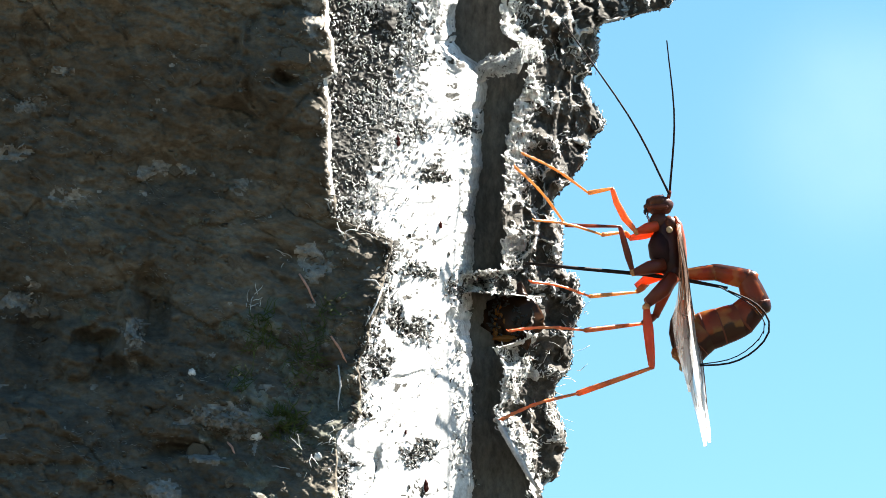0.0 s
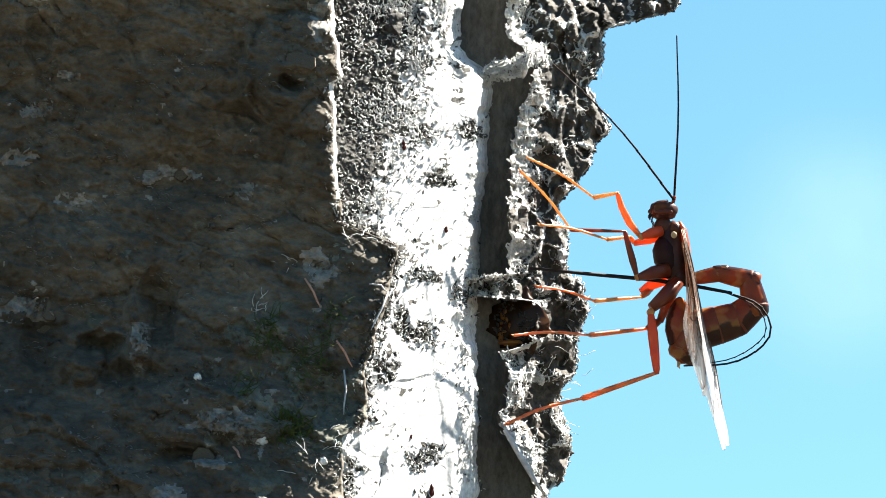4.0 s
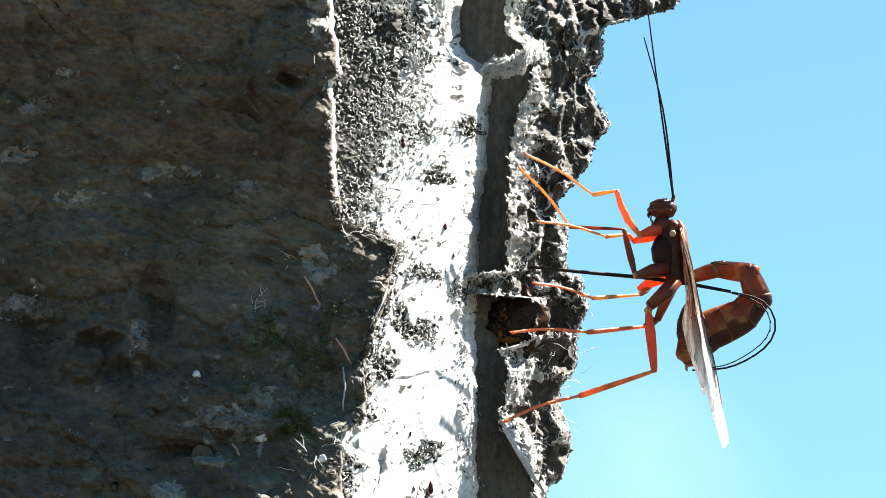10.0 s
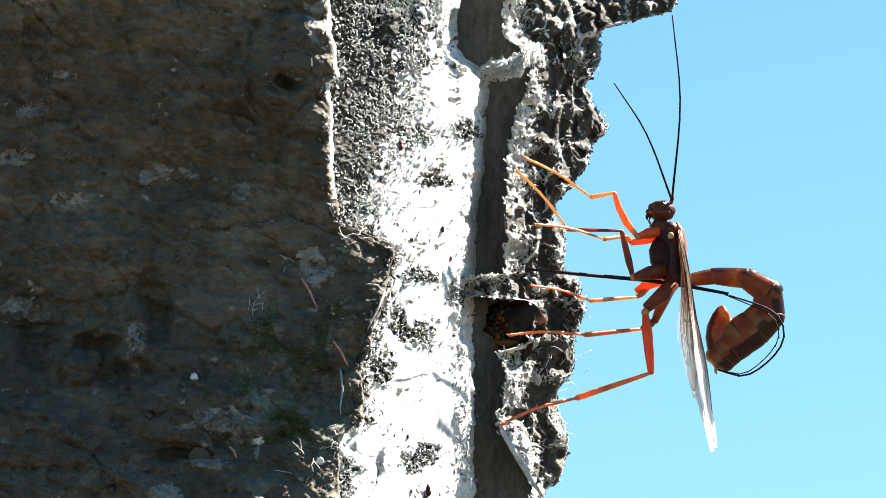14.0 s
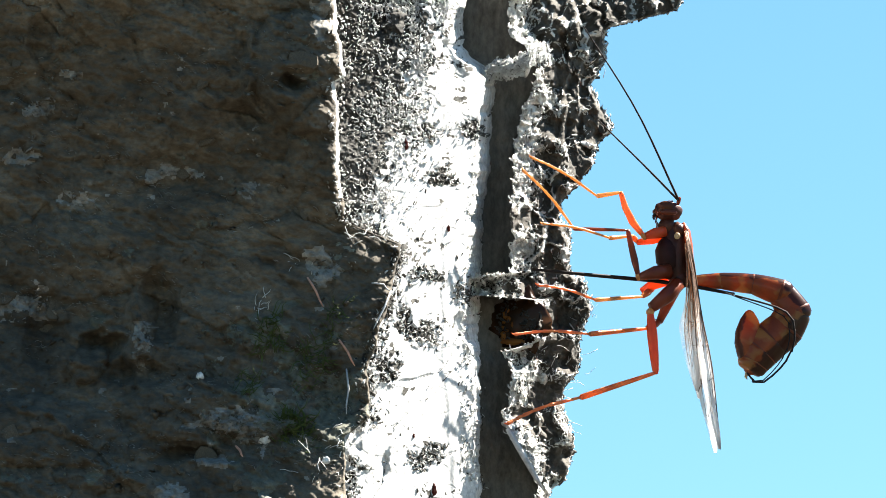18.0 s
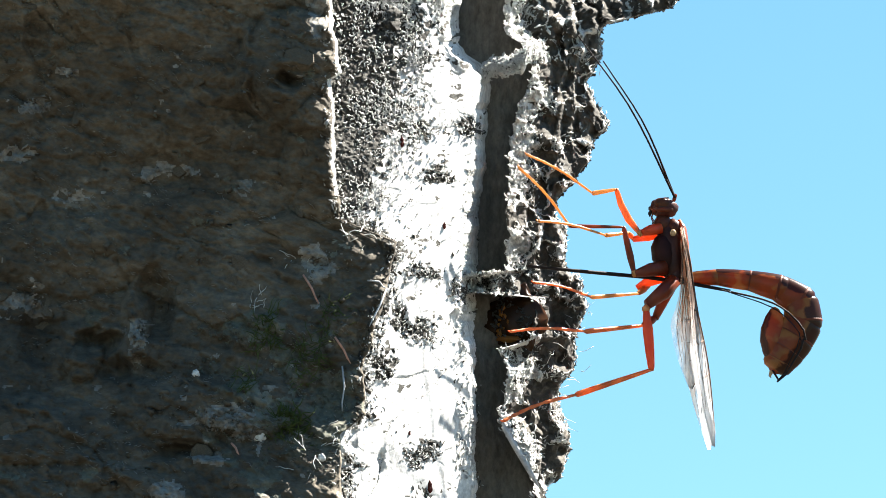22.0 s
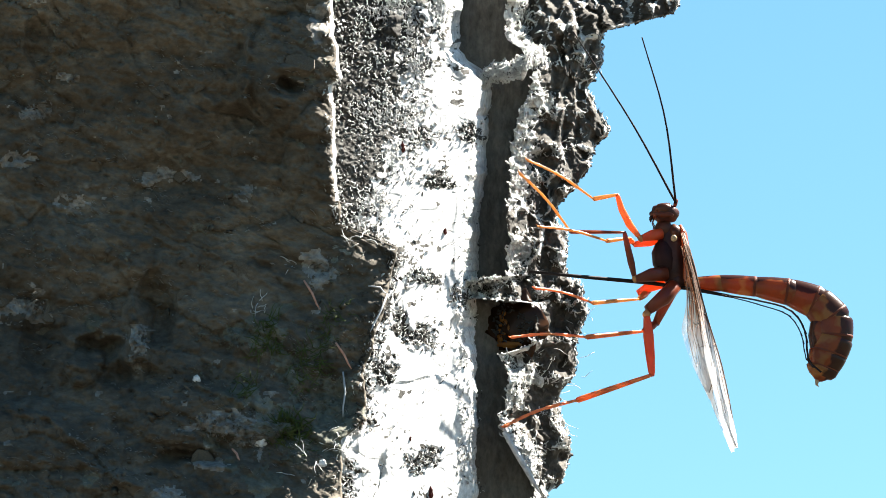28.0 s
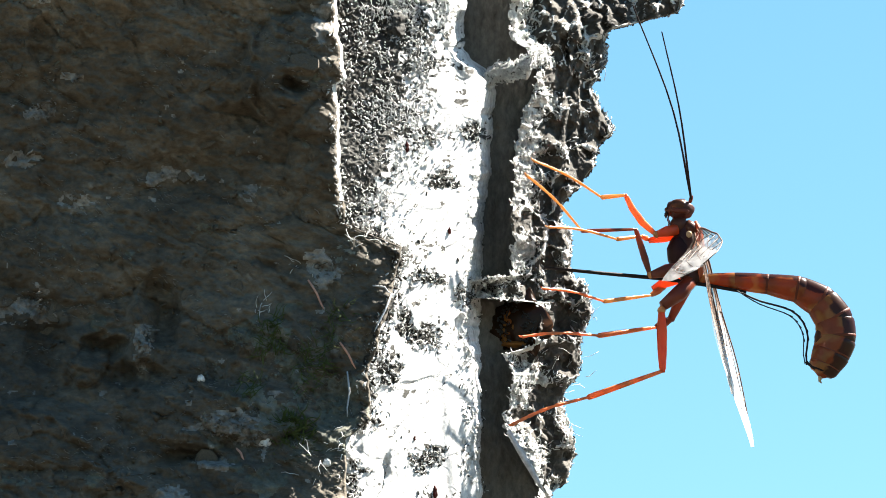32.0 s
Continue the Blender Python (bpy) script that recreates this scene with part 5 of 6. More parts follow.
def swing(t, *points):
    """One moment of the sheaths: from the drill's upper end to the tip of the abdomen."""
    c, s, start = math.cos(tilt(t)), math.sin(tilt(t)), ((39.46, -5.72), (32.48, -0.33))
    dx, dz = start[0][0] - start[1][0], start[0][1] - start[1][1]
    pts, run = flow([(start[1][0] + c * dx - s * dz, start[1][1] + s * dx + c * dz), *points], len(VALVES))
    for k, row in enumerate(VALVE_ROWS):
        near = -2.6 if 1 <= k else -1.0
        a, b = own(pts[k], near), own(pts[k + 1], -2.6)
        row.append((t, aim(a, b)))
    along = np.gradient(pts, axis=0)
    along /= np.hypot(*along.T)[:, None]
    aside = pts + 0.75 * np.sin(np.pi * np.linspace(0, 1, len(pts)))[:, None] * np.stack([along[:, 1], -along[:, 0]], 1)
    for k, row in enumerate(THREAD_ROWS):
        row.append((t, aim(own(aside[k], -2.2), own(aside[k + 1], -2.2))))


# wings
def wing(name, length, chord, depth, label):
    """Membrane along +X with its chord along Y, and veins on it."""
    bm = bmesh.new()
    rows = []
    n = 26
    for i in range(n + 1):
        s = i / n
        front = float(np.interp(s, (0, 0.5, 0.8, 0.93, 1), (0.04, 0.12, 0.08, -0.08, -0.34)))
        width = float(np.interp(s, (0, 0.2, 0.38, 0.6, 0.8, 0.93, 1), (0.15, 0.25, 0.50, 1.0, 0.86, 0.52, 0.10)))
        rows.append([bm.verts.new((length * s * MM, chord * (front - width * c / 8) * MM, chord * (0.018 * math.sin(c * 2.6 + s * 3) + 0.012 * math.sin(s * 13 + c)) * MM)) for c in range(9)])
    for a, b in zip(rows, rows[1:]):
        for c in range(8):
            bm.faces.new((a[c], b[c], b[c + 1], a[c + 1]))
    shape = [[v.co.copy() for v in r] for r in rows]
    bmesh.ops.solidify(bm, geom=bm.faces[:], thickness=0.00002)
    ob = part(name, bm, WING, wasp, label)
    for j, (c0, c1, end) in enumerate(((0, 0, 1.0), (0.6, 0.6, 0.8), (1.2, 2, 0.95), (1.8, 4, 0.92), (2.8, 5.6, 0.9), (4, 7.6, 0.85), (5.5, 8, 0.6))):
        pts, rad = [], []
        for i in range(0, int(n * end) + 1, 2):
            c = c0 + (c1 - c0) * i / n
            q = shape[i][int(c)].lerp(shape[i][min(8, int(c) + 1)], c - int(c))
            pts.append(q / MM)
            rad.append((0.17 if j == 0 else 0.075) * (1 - 0.6 * i / n))
        part("vein", tube(pts, rad, 6), VEIN, ob)
    for s in (9, 13, 17, 20):
        part("vein", tube([shape[s][0] / MM, shape[s + 1][3] / MM, shape[s][6] / MM], [0.07, 0.06, 0.05], 5), VEIN, ob)
    return ob, []


WINGS = {"near": wing("fore_wing", 32.8, 10.2, -1.6, "clear glassy fore wing with brown veins"), "far": wing("fore_wing", 32.8, 10.2, 1.6, "clear glassy fore wing with brown veins"),
         "near_hind": wing("hind_wing", 22.5, 7.5, -1.3, "clear glassy hind wing"), "far_hind": wing("hind_wing", 22.5, 7.5, 1.3, "clear glassy hind wing")}


def fold(t, tip, spread):
    """One moment of the hanging wings: the tip of the fore wings and how far they open to the side."""
    for key in ("near", "far", "near_hind", "far_hind"):
        y = -1.7 if "near" in key else 1.7
        root = own((33.87, 3.19), y) if "hind" not in key else own((33.93, 1.31), y)
        end = own(tip, y * 1.6) + Vector((0.35, 0, 0))
        if "hind" in key:
            end = root + (end - root + Vector((-1.8, y, 0)))
        if key == "far":
            end = end + Vector((-0.5, 0, 0.3))
        if key == "near" and t > 29.2:
            continue
        fan = {"near": 0.9, "far": 1.2, "near_hind": 2.0, "far_hind": 1.5}[key] * (1.15 if 16 < t < 26 else 1.0) * (0.5 if t > 29.2 and "hind" in key else 1.0)
        WINGS[key][1].append((t, aim(root, end, (spread * fan, 1.0, 0.0))))


def lift(t, tip, depth, hint):
    """One moment of the raised near fore wing."""
    root = own((33.87, 3.19), -1.7)
    WINGS["near"][1].append((t, aim(root, own(tip, depth), hint)))


# ---------------------------------------------------------------- small things on the bark
def loose(name, bm, mat, at, label, category, group=""):
    """A small thing of its own, with its origin at at."""
    ob = part(name, bm, mat, None, label)
    ob.location = Vector(at) * MM
    return tagged(ob, category=category, group=group)


def rod(name, p, q, depth_p, depth_q, r, mat, label, category, group="", bend=0.0):
    a, b = deep(p, depth_p), deep(q, depth_q)
    m = (a + b) / 2 + Vector((bend, -abs(bend), bend))
    return loose(name, tube([a - a, (m - a) * 0.6, (m - a), (b - a) * 0.8, b - a], [r * 0.8, r, r, r * 0.85, r * 0.3], 7), mat, a, label, category, group)


def on_plate(p):
    return float(face_depth(np.array([p[0]]), np.array([p[1]]))[0])


rod("wood_splinter", (8.58, -25.58), (13.55, -34.27), -6.5, -6.5, 0.42, SPLINTER, "pale grey dry wood splinter leaning in the groove", "splinter")
for p, q in (((-15.15, -12.80), (-12.90, -16.61)), ((-19.66, -3.84), (-17.40, -8.08)), ((-29.61, -28.00), (-28.56, -29.61))):
    rod("pine_needle", p, q, on_plate(p) - 0.7, on_plate(q) - 0.5, 0.16, NEEDLE, "dry red-brown pine needle caught on the bark", "needle", "needles on the bark", 0.1)
for p, q in (((-10.55, -4.66), (-7.83, -5.80)), ((-7.83, -5.80), (-10.29, -11.33)), ((-14.09, -17.01), (-14.07, -23.48))):
    rod("dry_stalk", p, q, on_plate(p) - 0.6, on_plate(q) - 0.8, 0.13, SPLINTER, "thin pale dry stalk on dark bark", "stalk", "stalks on the bark", 0.3)


def fibre_tuft(at, count, reach, mat, label, category, name, seed, thick=0.05, low=-1.0, high=1.0, rests=None):
    """Curling hairs that spring from one spot on the bark."""
    rng = random.Random(seed)
    root = deep(at, (on_plate if rests is None else rests)(at) - 0.1)
    bm = bmesh.new()
    for _ in range(count):
        p = Vector((rng.uniform(-1, 1) * reach * 0.8, 0, rng.uniform(-1, 1) * reach * 1.2))
        d = Vector((rng.uniform(-1, 1), -rng.uniform(0.2, 0.8), rng.uniform(low, high))).normalized()
        pts = [p]
        for k in range(5):
            d = (d + Vector((rng.uniform(-0.5, 0.5), rng.uniform(-0.3, 0.4), rng.uniform(-0.5, 0.5)))).normalized()
            pts.append(pts[-1] + d * reach * rng.uniform(0.12, 0.3))
        one = tube(pts, [thick, thick, thick * 0.9, thick * 0.8, thick * 0.6, thick * 0.3], 4)
        me = bpy.data.meshes.new("hair")
        one.to_mesh(me)
        one.free()
        bm.from_mesh(me)
        bpy.data.meshes.remove(me)
    return loose(name, bm, mat, root, label, category)


fibre_tuft((-21.60, -26.55), 150, 2.3, MOSS, "small yellow-green moss tuft growing on the bark", "moss", "moss_tuft", 1, 0.09, -0.2, 1.2)
fibre_tuft((-25.04, -12.15), 70, 2.2, MOSS, "sparse dark green moss on the bark", "moss", "moss_tuft", 2, 0.07)
fibre_tuft((-18.79, -16.36), 60, 2.4, MOSS, "sparse dark green moss on the bark", "moss", "moss_tuft", 31, 0.06)
fibre_tuft((-15.32, -9.71), 45, 2.0, MOSS, "sparse dark green moss on the bark", "moss", "moss_tuft", 32, 0.06)
fibre_tuft((-28.16, -20.25), 40, 2.2, MOSS, "sparse dark green moss on the bark", "moss", "moss_tuft", 33, 0.06)
fibre_tuft((-19.83, -1.72), 14, 2.0, PALE, "tangle of pale plant fibres on the bark", "fibres", "fibre_tangle", 3, 0.06)
fibre_tuft((-12.64, 1.31), 12, 2.0, PALE, "tangle of pale plant fibres on the bark", "fibres", "fibre_tangle", 4, 0.06)
fibre_tuft((-26.50, -8.73), 14, 1.6, PALE, "tangle of pale plant fibres on the bark", "fibres", "fibre_tangle", 5, 0.05)
fibre_tuft((-18.95, -31.54), 9, 2.2, PALE, "tangle of pale plant fibres on the bark", "fibres", "fibre_tangle", 6, 0.045)
fibre_tuft((-14.61, -26.31), 11, 1.9, PALE, "tangle of pale plant fibres on the bark", "fibres", "fibre_tangle", 7, 0.06)
on_edge = lambda p: float(edge_depth(np.array([p[0]]), np.array([p[1]]))[0])
for k, p in enumerate(((17.99, -18.79), (15.97, -23.89), (19.61, -12.15), (14.02, -16.20), (20.63, 27.28), (11.23, -14.58))):
    fibre_tuft(p, 7, 2.4, PALE, "few pale plant threads on the ragged bark", "fibres", "fibre_tangle", 20 + k, 0.04, -1.0, 1.0, on_edge)
for p, sz in (((-34.71, -18.07), 0.5), ((-16.90, -30.09), 0.5), ((-25.73, -27.11), 0.9)):
    loose("lichen_pellet", ball(sz, sz * 0.7, sz, 5, 0.4), PALE, deep(p, on_plate(p) - 0.2), "small pale lichen pellet on dark bark", "lichen", "pellets on the bark")
on_strip = lambda p: float(strip_depth(np.array([p[0]]), np.array([p[1]]))[0])
for p, sz in (((-5.8, 15.4), 0.7), ((-1.8, -34.3), 0.8), ((0.3, 3.2), 0.45), ((-4.6, -26.6), 0.3)):
    loose("bark_speck", ball(sz * 0.5, 0.35, sz, 5, 0.5), SPECK, deep(p, on_strip(p) - 0.1), "small dark red-brown speck on pale bark", "speck", "specks on the pale strip")
# the lump's dark colour stands for the shade inside the pocket
resin = loose("resin_lump", ball(3.9, 0.7, 4.2, 8, 0.5), SHADE_RESIN, deep((10.6, -10.2), 3.7), "amber resin lump coloured nearly black as the shade of a bark pocket", "resin")
rng = random.Random(12)
for k in range(11):
    p = (7.9 + rng.uniform(0, 1.5), -8.6 - 0.42 * k)
    part("resin_drop", ball(0.15 + 0.2 * rng.random(), 0.25, 0.18 + 0.3 * rng.random(), k, 0.5), GOLD, resin, "golden resin bead").location = (deep(p, 3.0) - deep((10.6, -10.2), 3.7)) * MM
part("resin_drop", ball(1.7, 0.5, 0.4, 10, 0.5), GOLD, resin, "golden resin run").location = (deep((9.4, -13.1), 3.0) - deep((10.6, -10.2), 3.7)) * MM


def motions():
    walk(wasp, [(t, Matrix.Translation((HOME + Vector((x, 0, z))) * MM) @ Matrix.Rotation(radians(a), 4, "Y")) for t, x, z, a in SWAY])
    feel(0, (27.21, 18.57), (17.69, 32.73), (33.41, 18.57), (32.48, 29.68))
    feel(1, (29.33, 20.61), (24.37, 31.26), (33.00, 19.10), (32.51, 30.81))
    feel(2, (25.44, 18.47), (16.19, 31.85), (33.27, 19.23), (33.66, 30.95))
    feel(3, (26.24, 18.60), (17.13, 31.52), (33.33, 19.37), (33.42, 31.09))
    feel(6, (22.31, 12.86), (12.67, 14.95), (32.93, 19.35), (30.64, 30.53))
    feel(7, (26.96, 19.37), (19.53, 29.63), (29.32, 19.09), (23.23, 30.28))
    feel(8, (28.69, 20.90), (22.07, 35.27), (30.32, 20.17), (26.55, 30.76))
    feel(8.5, (29.02, 22.38), (23.73, 35.72), (30.51, 20.13), (27.47, 30.73))
    feel(9, (29.09, 23.90), (24.95, 36.31), (30.72, 20.62), (28.23, 30.69))
    feel(9.5, (29.72, 22.91), (26.50, 35.82), (30.78, 19.89), (27.74, 29.58))
    feel(10, (30.41, 23.03), (28.68, 35.96), (31.18, 20.00), (28.43, 30.61))
    feel(10.5, (30.76, 23.61), (28.86, 35.93), (31.23, 20.58), (28.92, 30.43))
    feel(11, (30.63, 23.07), (28.11, 36.14), (30.37, 20.03), (28.18, 30.33))
    feel(11.5, (30.98, 22.93), (27.85, 35.82), (30.13, 19.87), (27.48, 30.31))
    feel(12, (31.08, 22.27), (28.81, 35.94), (30.24, 19.21), (27.87, 28.89))
    feel(12.5, (31.24, 22.91), (28.81, 35.04), (29.54, 19.07), (26.57, 27.96))
    feel(13, (31.79, 23.74), (29.28, 36.14), (30.45, 18.74), (27.19, 28.17))
    feel(13.5, (32.82, 21.71), (30.67, 33.08), (30.23, 18.60), (26.65, 26.85))
    feel(14, (33.56, 21.74), (32.27, 34.20), (28.93, 17.05), (24.34, 24.20))
    feel(14.5, (31.46, 22.45), (28.21, 35.00), (26.53, 12.13), (18.20, 15.18))
    feel(16.5, (22.90, 17.90), (13.91, 25.10), (27.15, 14.30), (21.07, 19.34))
    feel(17, (25.63, 19.42), (16.33, 30.41), (30.12, 17.66), (26.08, 27.05))
    feel(17.5, (28.21, 20.33), (21.35, 33.27), (30.93, 18.49), (27.78, 27.92))
    feel(18, (26.14, 20.39), (18.27, 32.20), (27.17, 12.86), (21.04, 18.62))
    feel(18.5, (22.67, 16.78), (12.77, 23.88), (28.27, 17.05), (22.64, 24.83))
    feel(19, (24.35, 16.33), (14.74, 24.54), (28.44, 14.48), (23.79, 20.03))
    feel(19.5, (20.67, 13.53), (9.30, 20.54), (27.95, 16.17), (21.90, 19.65))
    feel(20, (24.48, 19.13), (15.30, 26.58), (27.70, 12.48), (21.71, 14.75))
    feel(20.5, (28.04, 17.22), (22.89, 23.80), (25.73, 12.26), (19.89, 10.75))
    feel(21, (23.25, 17.84), (13.41, 23.42), (28.68, 11.30), (21.88, 15.50))
    feel(21.5, (24.85, 16.25), (14.12, 25.29), (21.31, 12.59), (8.61, 16.20))
    feel(22, (25.98, 20.09), (18.16, 30.36), (27.99, 17.91), (22.01, 26.73))
    feel(22.5, (25.07, 17.77), (15.07, 27.15), (20.91, 11.51), (7.59, 12.65))
    feel(23, (27.65, 17.32), (18.67, 29.72), (21.50, 10.25), (6.59, 11.47))
    feel(23.5, (27.45, 19.38), (19.53, 31.93), (30.16, 18.00), (27.17, 26.21))
    feel(24, (28.41, 17.79), (21.43, 25.79), (23.46, 12.54), (12.24, 16.20))
    feel(24.5, (23.92, 18.64), (15.48, 25.81), (24.22, 11.54), (15.23, 14.71))
    feel(25, (27.52, 18.95), (21.23, 27.76), (23.16, 17.21), (13.27, 23.53))
    feel(25.5, (29.53, 20.57), (24.64, 31.44), (21.27, 13.32), (7.78, 17.92))
    feel(27.5, (29.91, 19.20), (25.37, 28.54), (24.75, 18.92), (15.45, 28.32))
    feel(28, (30.66, 19.82), (27.11, 31.08), (26.03, 18.74), (17.23, 31.55))
    feel(28.5, (31.44, 19.07), (28.25, 31.08), (25.10, 18.72), (14.65, 30.33))
    feel(29, (31.55, 19.17), (28.37, 30.71), (27.43, 18.93), (18.18, 32.89))
    feel(29.5, (30.75, 19.08), (27.23, 31.07), (27.99, 21.20), (20.69, 34.51))
    feel(30, (31.16, 20.45), (28.62, 31.72), (26.89, 20.17), (19.91, 33.43))
    feel(30.5, (30.43, 20.21), (26.83, 31.08), (28.58, 21.60), (22.56, 35.37))
    feel(31, (30.74, 20.19), (27.53, 31.08), (28.88, 21.57), (23.10, 35.34))
    feel(32, (30.56, 20.05), (27.62, 31.34), (29.32, 20.81), (23.15, 35.26))
    walk(cloud, [(t, Matrix.Translation(deep(p, 360000) * MM)) for t, p in ((0, (59.15, 16.51)), (3, (56.20, 7.46)), (6, (52.23, -17.01)), (9, (32.21, -29.93)), (11, (21.84, -39.56)), (13, (13.88, -51.52)), (20, (9.10, -68.91)), (32, (5.17, -76.76)))])
    curl(0, (38.55, -3.68), (41.75, -4.01), (44.74, -5.70), (44.37, -9.05), (41.14, -11.16), (37.56, -12.07), (35.41, -14.50), (34.27, -17.18))
    curl(3, (38.32, -3.37), (41.52, -3.53), (44.19, -5.20), (43.60, -8.56), (40.21, -10.53), (36.55, -11.45), (34.48, -13.72), (33.43, -16.15))
    curl(6, (38.28, -2.97), (41.48, -2.95), (44.06, -4.76), (43.59, -7.82), (40.19, -9.81), (36.34, -10.67), (34.40, -12.95), (33.43, -15.85))
    curl(9, (38.59, -2.92), (41.83, -2.59), (44.59, -4.46), (44.24, -7.68), (41.34, -10.14), (38.34, -11.38), (36.56, -13.71), (35.62, -16.70))
    curl(10, (38.65, -2.70), (41.90, -2.50), (44.60, -4.30), (44.30, -7.60), (41.40, -10.00), (38.00, -11.30), (35.90, -13.50), (34.90, -16.60))
    curl(11, (38.81, -2.66), (42.07, -2.36), (44.78, -4.17), (44.45, -7.52), (41.97, -9.81), (38.95, -11.20), (37.22, -13.36), (36.37, -16.52))
    curl(13, (38.73, -3.19), (41.93, -3.26), (44.92, -4.69), (45.27, -7.67), (43.15, -10.08), (40.55, -11.62), (38.58, -13.57), (37.70, -16.39))
    curl(14, (38.92, -3.21), (42.11, -3.20), (45.89, -4.39), (46.98, -7.54), (44.87, -10.28), (42.27, -12.15), (40.47, -13.99), (39.56, -16.45))
    curl(16.5, (39.01, -3.43), (42.22, -3.61), (45.84, -4.43), (48.31, -6.94), (47.60, -10.06), (45.26, -11.95), (43.57, -14.06), (42.62, -16.94))
    curl(17.5, (39.03, -3.63), (42.63, -3.78), (46.26, -4.43), (48.96, -6.51), (48.65, -9.37), (46.25, -11.68), (44.41, -14.04), (43.08, -16.94))
    curl(19, (39.18, -3.87), (42.78, -4.01), (46.64, -4.64), (49.67, -6.61), (49.77, -9.45), (47.45, -11.60), (45.37, -13.98), (44.04, -16.81))
    curl(21, (39.51, -3.70), (43.11, -3.84), (46.73, -4.48), (50.23, -6.10), (50.89, -9.16), (49.62, -11.83), (48.12, -14.34), (46.77, -17.00))
    curl(23, (39.29, -3.63), (43.30, -3.91), (47.32, -4.53), (51.13, -6.14), (52.03, -8.94), (50.77, -11.85), (49.26, -14.37), (47.67, -17.04))
    curl(25, (39.81, -3.54), (43.82, -3.82), (47.84, -4.43), (51.89, -5.86), (52.79, -8.75), (52.26, -11.78), (50.99, -14.29), (49.72, -16.78))
    curl(27.5, (40.25, -3.71), (44.66, -3.96), (49.08, -4.46), (53.14, -5.88), (55.20, -7.81), (55.25, -11.22), (54.40, -14.20), (53.70, -17.15))
    curl(29.5, (40.82, -3.50), (45.24, -3.74), (49.66, -4.22), (53.71, -5.62), (55.81, -7.95), (55.93, -11.12), (54.78, -14.27), (53.55, -17.42))
    curl(30, (40.33, -3.49), (44.74, -3.61), (49.16, -3.97), (53.23, -5.33), (55.60, -7.87), (55.52, -11.22), (54.54, -14.21), (53.41, -17.12))
    curl(30.5, (40.39, -3.48), (44.80, -3.57), (48.83, -3.94), (52.53, -5.73), (54.28, -8.62), (54.04, -11.65), (52.59, -14.44), (51.06, -17.22))
    curl(31, (40.27, -3.28), (45.08, -3.33), (49.12, -3.92), (52.44, -5.88), (54.20, -8.60), (53.80, -11.48), (52.37, -14.36), (50.61, -17.09))
    curl(32, (40.07, -3.91), (44.88, -4.21), (48.91, -4.79), (52.18, -6.65), (53.89, -9.40), (53.85, -12.41), (52.75, -14.75), (52.13, -17.22))
    keel(0, (34.11, -16.53), (34.67, -8.00))
    keel(6, (33.03, -15.20), (33.06, -7.32))
    keel(9, (35.4, -16.05), (35.5, -8.3))
    keel(10, (35.25, -16.00), (35.20, -8.00))
    keel(11, (37.0, -15.87), (36.8, -7.18))
    keel(13, (37.80, -15.82), (38.40, -6.86))
    keel(14, (39.55, -16.29), (40.03, -7.18))
    keel(16.5, (42.69, -16.53), (42.09, -7.37))
    keel(19, (44.03, -16.65), (44.19, -7.70))
    keel(21, (46.91, -16.43), (46.61, -7.91))
    keel(23, (47.81, -16.47), (47.87, -8.74))
    keel(25, (49.85, -15.97), (50.23, -8.63))
    keel(27.5, (53.86, -14.79), (54.21, -9.08))
    keel(30, (53.69, -14.67), (54.21, -8.94))
    keel(30.5, (51.01, -16.17), (52.89, -9.53))
    keel(31, (51.12, -14.94), (52.86, -9.11))
    keel(32, (52.15, -15.60), (53.13, -10.26))
    swing(0, (44.73, -8.25), (46.61, -11.26), (45.21, -14.26), (41.20, -16.69), (34.83, -17.18))
    swing(6, (44.24, -7.26), (46.06, -10.10), (45.24, -12.95), (40.60, -15.81), (33.82, -16.25))
    swing(9, (45.30, -7.46), (47.23, -11.09), (45.72, -13.96), (41.35, -16.46), (35.78, -16.80))
    swing(10, (45.20, -7.00), (47.20, -10.30), (45.80, -13.70), (41.00, -16.60), (35.60, -17.20))
    swing(11, (45.80, -7.41), (47.66, -10.62), (46.25, -13.90), (42.28, -16.25), (37.51, -16.67))
    swing(13, (46.16, -7.45), (47.98, -11.47), (46.28, -14.77), (42.33, -16.91), (38.18, -16.39))
    swing(14, (46.99, -7.94), (48.87, -11.14), (47.49, -14.43), (43.56, -17.39), (39.72, -16.69))
    swing(17, (48.22, -7.40), (49.76, -10.59), (48.45, -14.71), (44.97, -18.12), (42.78, -17.00))
    swing(19, (48.12, -7.91), (49.84, -11.48), (49.15, -14.77), (45.69, -18.35), (44.04, -16.81))
    swing(21, (47.22, -7.06), (51.75, -10.91), (50.50, -14.22), (48.01, -18.24), (46.77, -16.84))
    swing(23, (48.22, -7.50), (51.56, -11.81), (50.32, -15.12), (48.59, -18.05), (47.84, -17.27))
    swing(25, (45.52, -6.43), (49.56, -7.85), (49.06, -11.54), (49.01, -14.79), (49.62, -18.41))
    swing(27.5, (44.74, -5.92), (49.58, -7.13), (51.70, -10.44), (52.16, -14.07), (53.66, -16.02))
    swing(29.5, (44.91, -5.47), (49.37, -6.93), (51.76, -10.62), (52.37, -13.84), (54.07, -14.55))
    swing(30, (44.42, -5.10), (48.89, -6.44), (51.23, -10.11), (52.06, -13.96), (53.69, -14.83))
    swing(30.5, (44.09, -6.0), (48.55, -7.3), (50.48, -10.0), (49.94, -14.22), (51.05, -16.98))
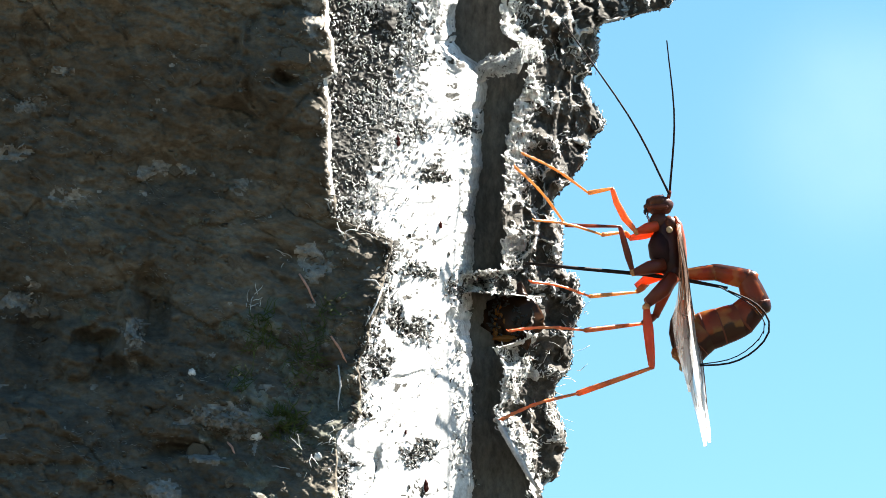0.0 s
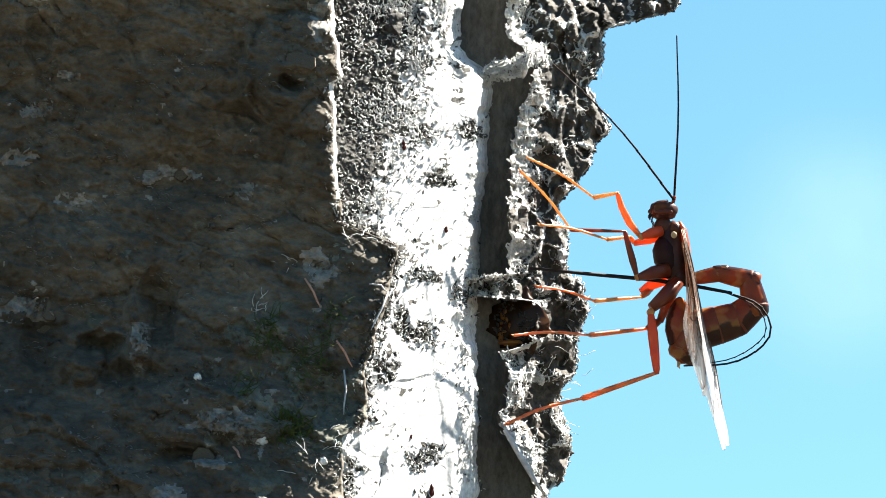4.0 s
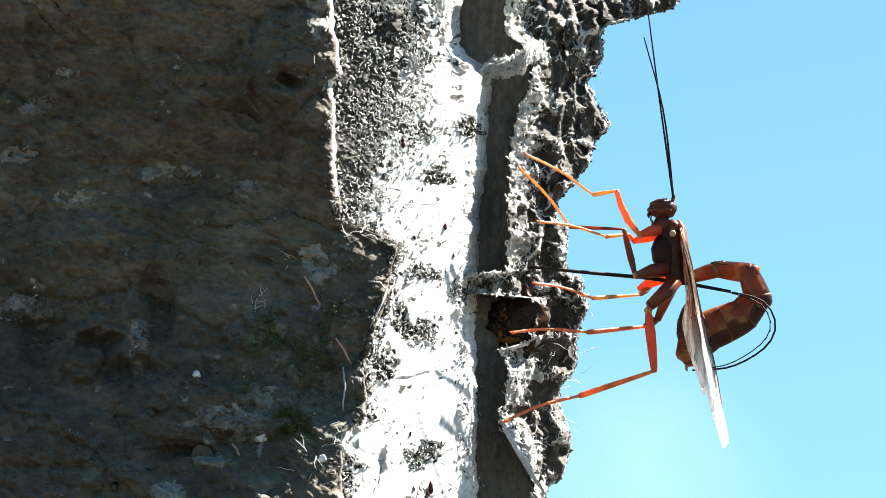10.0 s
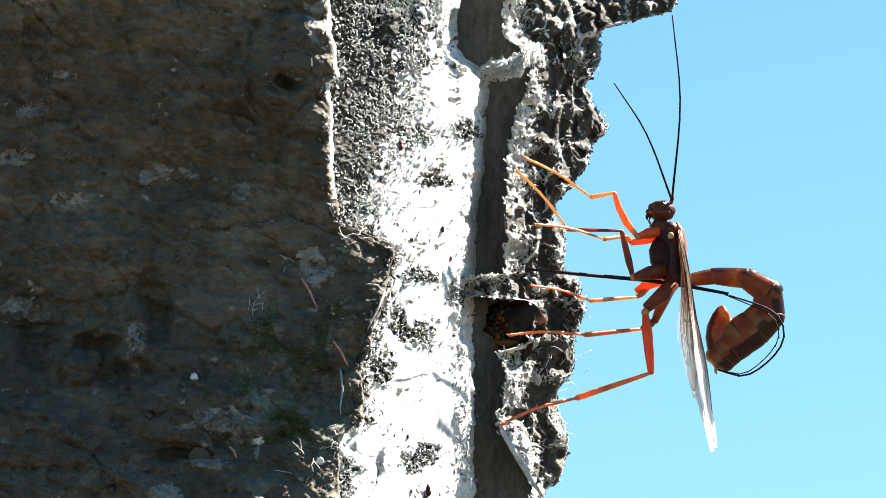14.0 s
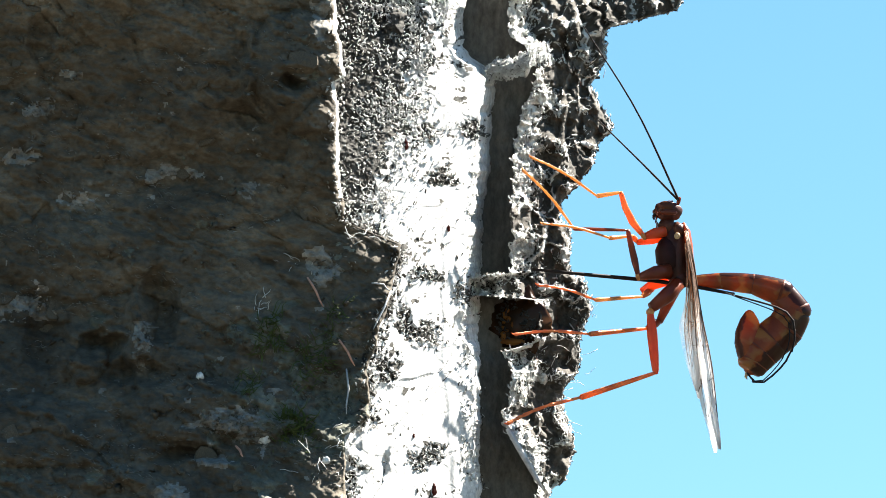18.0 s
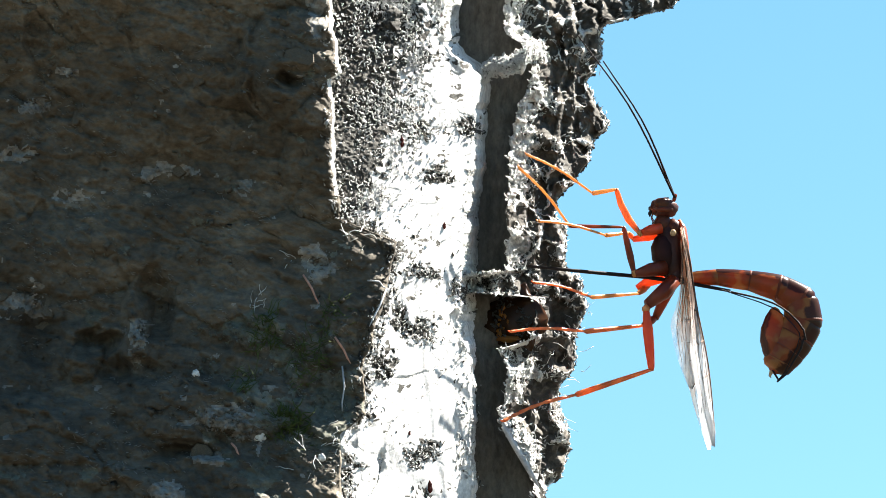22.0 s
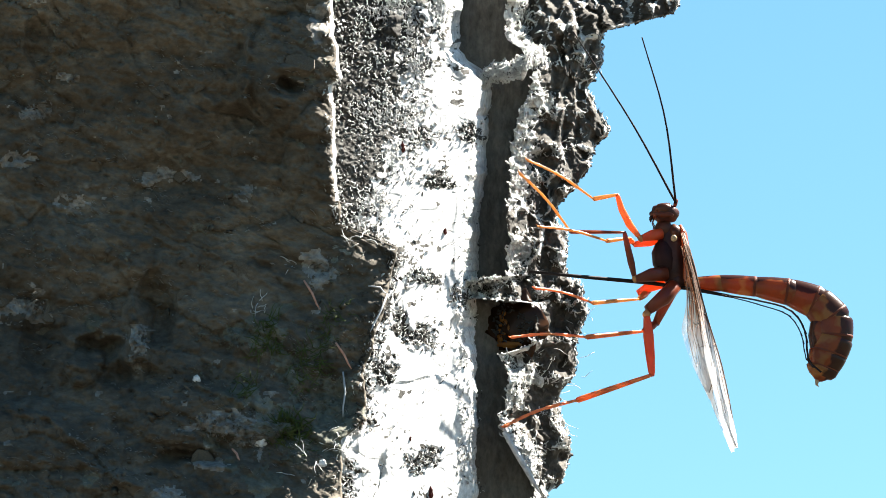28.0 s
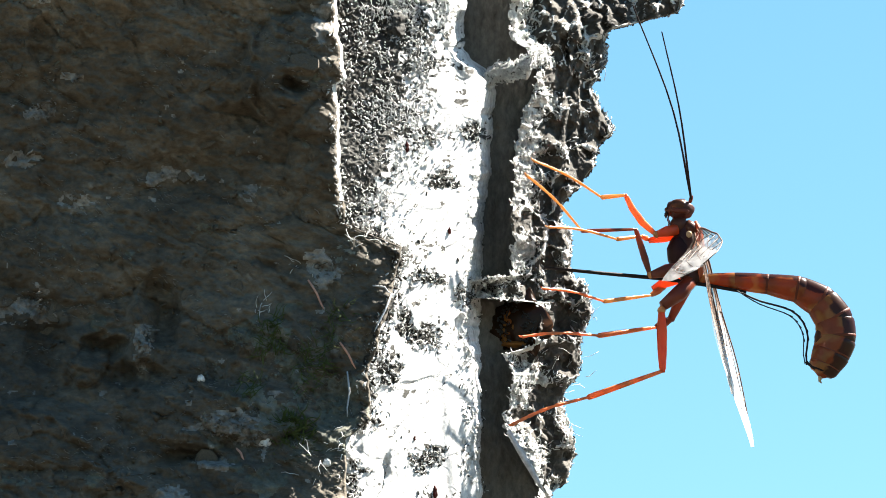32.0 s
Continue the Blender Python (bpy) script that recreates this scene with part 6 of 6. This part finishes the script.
    swing(31, (43.17, -6.1), (48.03, -7.4), (50.04, -9.8), (49.12, -13.43), (50.41, -15.12))
    swing(32, (42.95, -6.6), (47.78, -7.9), (49.92, -10.8), (49.96, -14.91), (51.92, -16.01))
    fold(0, (37.99, -28.40), 0.2)
    fold(1, (38.92, -28.38), 0.2)
    fold(2, (38.86, -28.56), 0.2)
    fold(3, (39.52, -28.42), 0.2)
    fold(6, (40.83, -28.33), 0.22)
    fold(7, (41.63, -28.16), 0.25)
    fold(8, (41.01, -28.51), 0.22)
    fold(9, (41.71, -28.18), 0.2)
    fold(10, (40.70, -28.63), 0.2)
    fold(11, (41.03, -28.33), 0.2)
    fold(12, (40.61, -28.60), 0.18)
    fold(13, (40.54, -28.53), 0.19)
    fold(14, (39.61, -28.42), 0.20)
    fold(16.5, (39.94, -28.55), 0.2)
    fold(17.5, (39.72, -28.44), 0.2)
    fold(18, (39.95, -28.59), 0.2)
    fold(19, (40.64, -28.64), 0.27)
    fold(20, (39.58, -28.70), 0.25)
    fold(21, (41.29, -28.45), 0.26)
    fold(22, (39.96, -28.68), 0.26)
    fold(23, (41.47, -28.45), 0.24)
    fold(24, (41.37, -28.48), 0.2)
    fold(25, (40.36, -28.44), 0.18)
    fold(25.5, (41.59, -28.46), 0.2)
    fold(27.5, (40.60, -28.46), 0.2)
    fold(28, (43.10, -27.89), 0.30)
    fold(29, (43.21, -28.15), 0.36)
    fold(29.5, (43.30, -27.73), 0.32)
    fold(30, (40.84, -28.74), 0.2)
    fold(30.5, (40.33, -28.88), 0.2)
    fold(31, (41.50, -28.49), 0.2)
    fold(32, (43.52, -28.03), 0.2)
    lift(29.1, (34.6, -11.4), -19, (0.55, 0.75, 0.3))
    lift(29.2, (36.0, 1.0), -34, (0.78, 0.0, 0.62))
    lift(29.4, (35.2, -6.9), -24, (0.80, 0.35, 0.40))
    lift(29.6, (36.7, -0.4), -33, (0.68, 0.0, 0.73))
    lift(29.8, (36.0, 1.3), -34, (0.82, 0.0, 0.57))
    lift(30, (36.0, 1.4), -34, (0.85, 0.0, 0.53))
    lift(30.2, (36.1, 0.4), -34, (0.78, 0.0, 0.62))
    lift(30.5, (36.8, 0.7), -34, (0.78, 0.0, 0.62))
    lift(31.1, (36.9, 0.6), -34, (0.82, 0.0, 0.57))
    lift(31.4, (38.2, -0.5), -33, (0.79, 0.0, 0.61))
    lift(32, (37.9, 0.4), -33, (0.76, 0.0, 0.65))
    for pieces, rows in ((RINGS, RING_ROWS), (VALVES, VALVE_ROWS), (THREADS, THREAD_ROWS), *((f[3], f[4]) for f in FEELERS)):
        for piece, row in zip(pieces, rows):
            walk(piece, row)
    for piece, rows in (*MOVES, (PLATE, PLATE_ROWS), *WINGS.values()):
        walk(piece, rows)


motions()
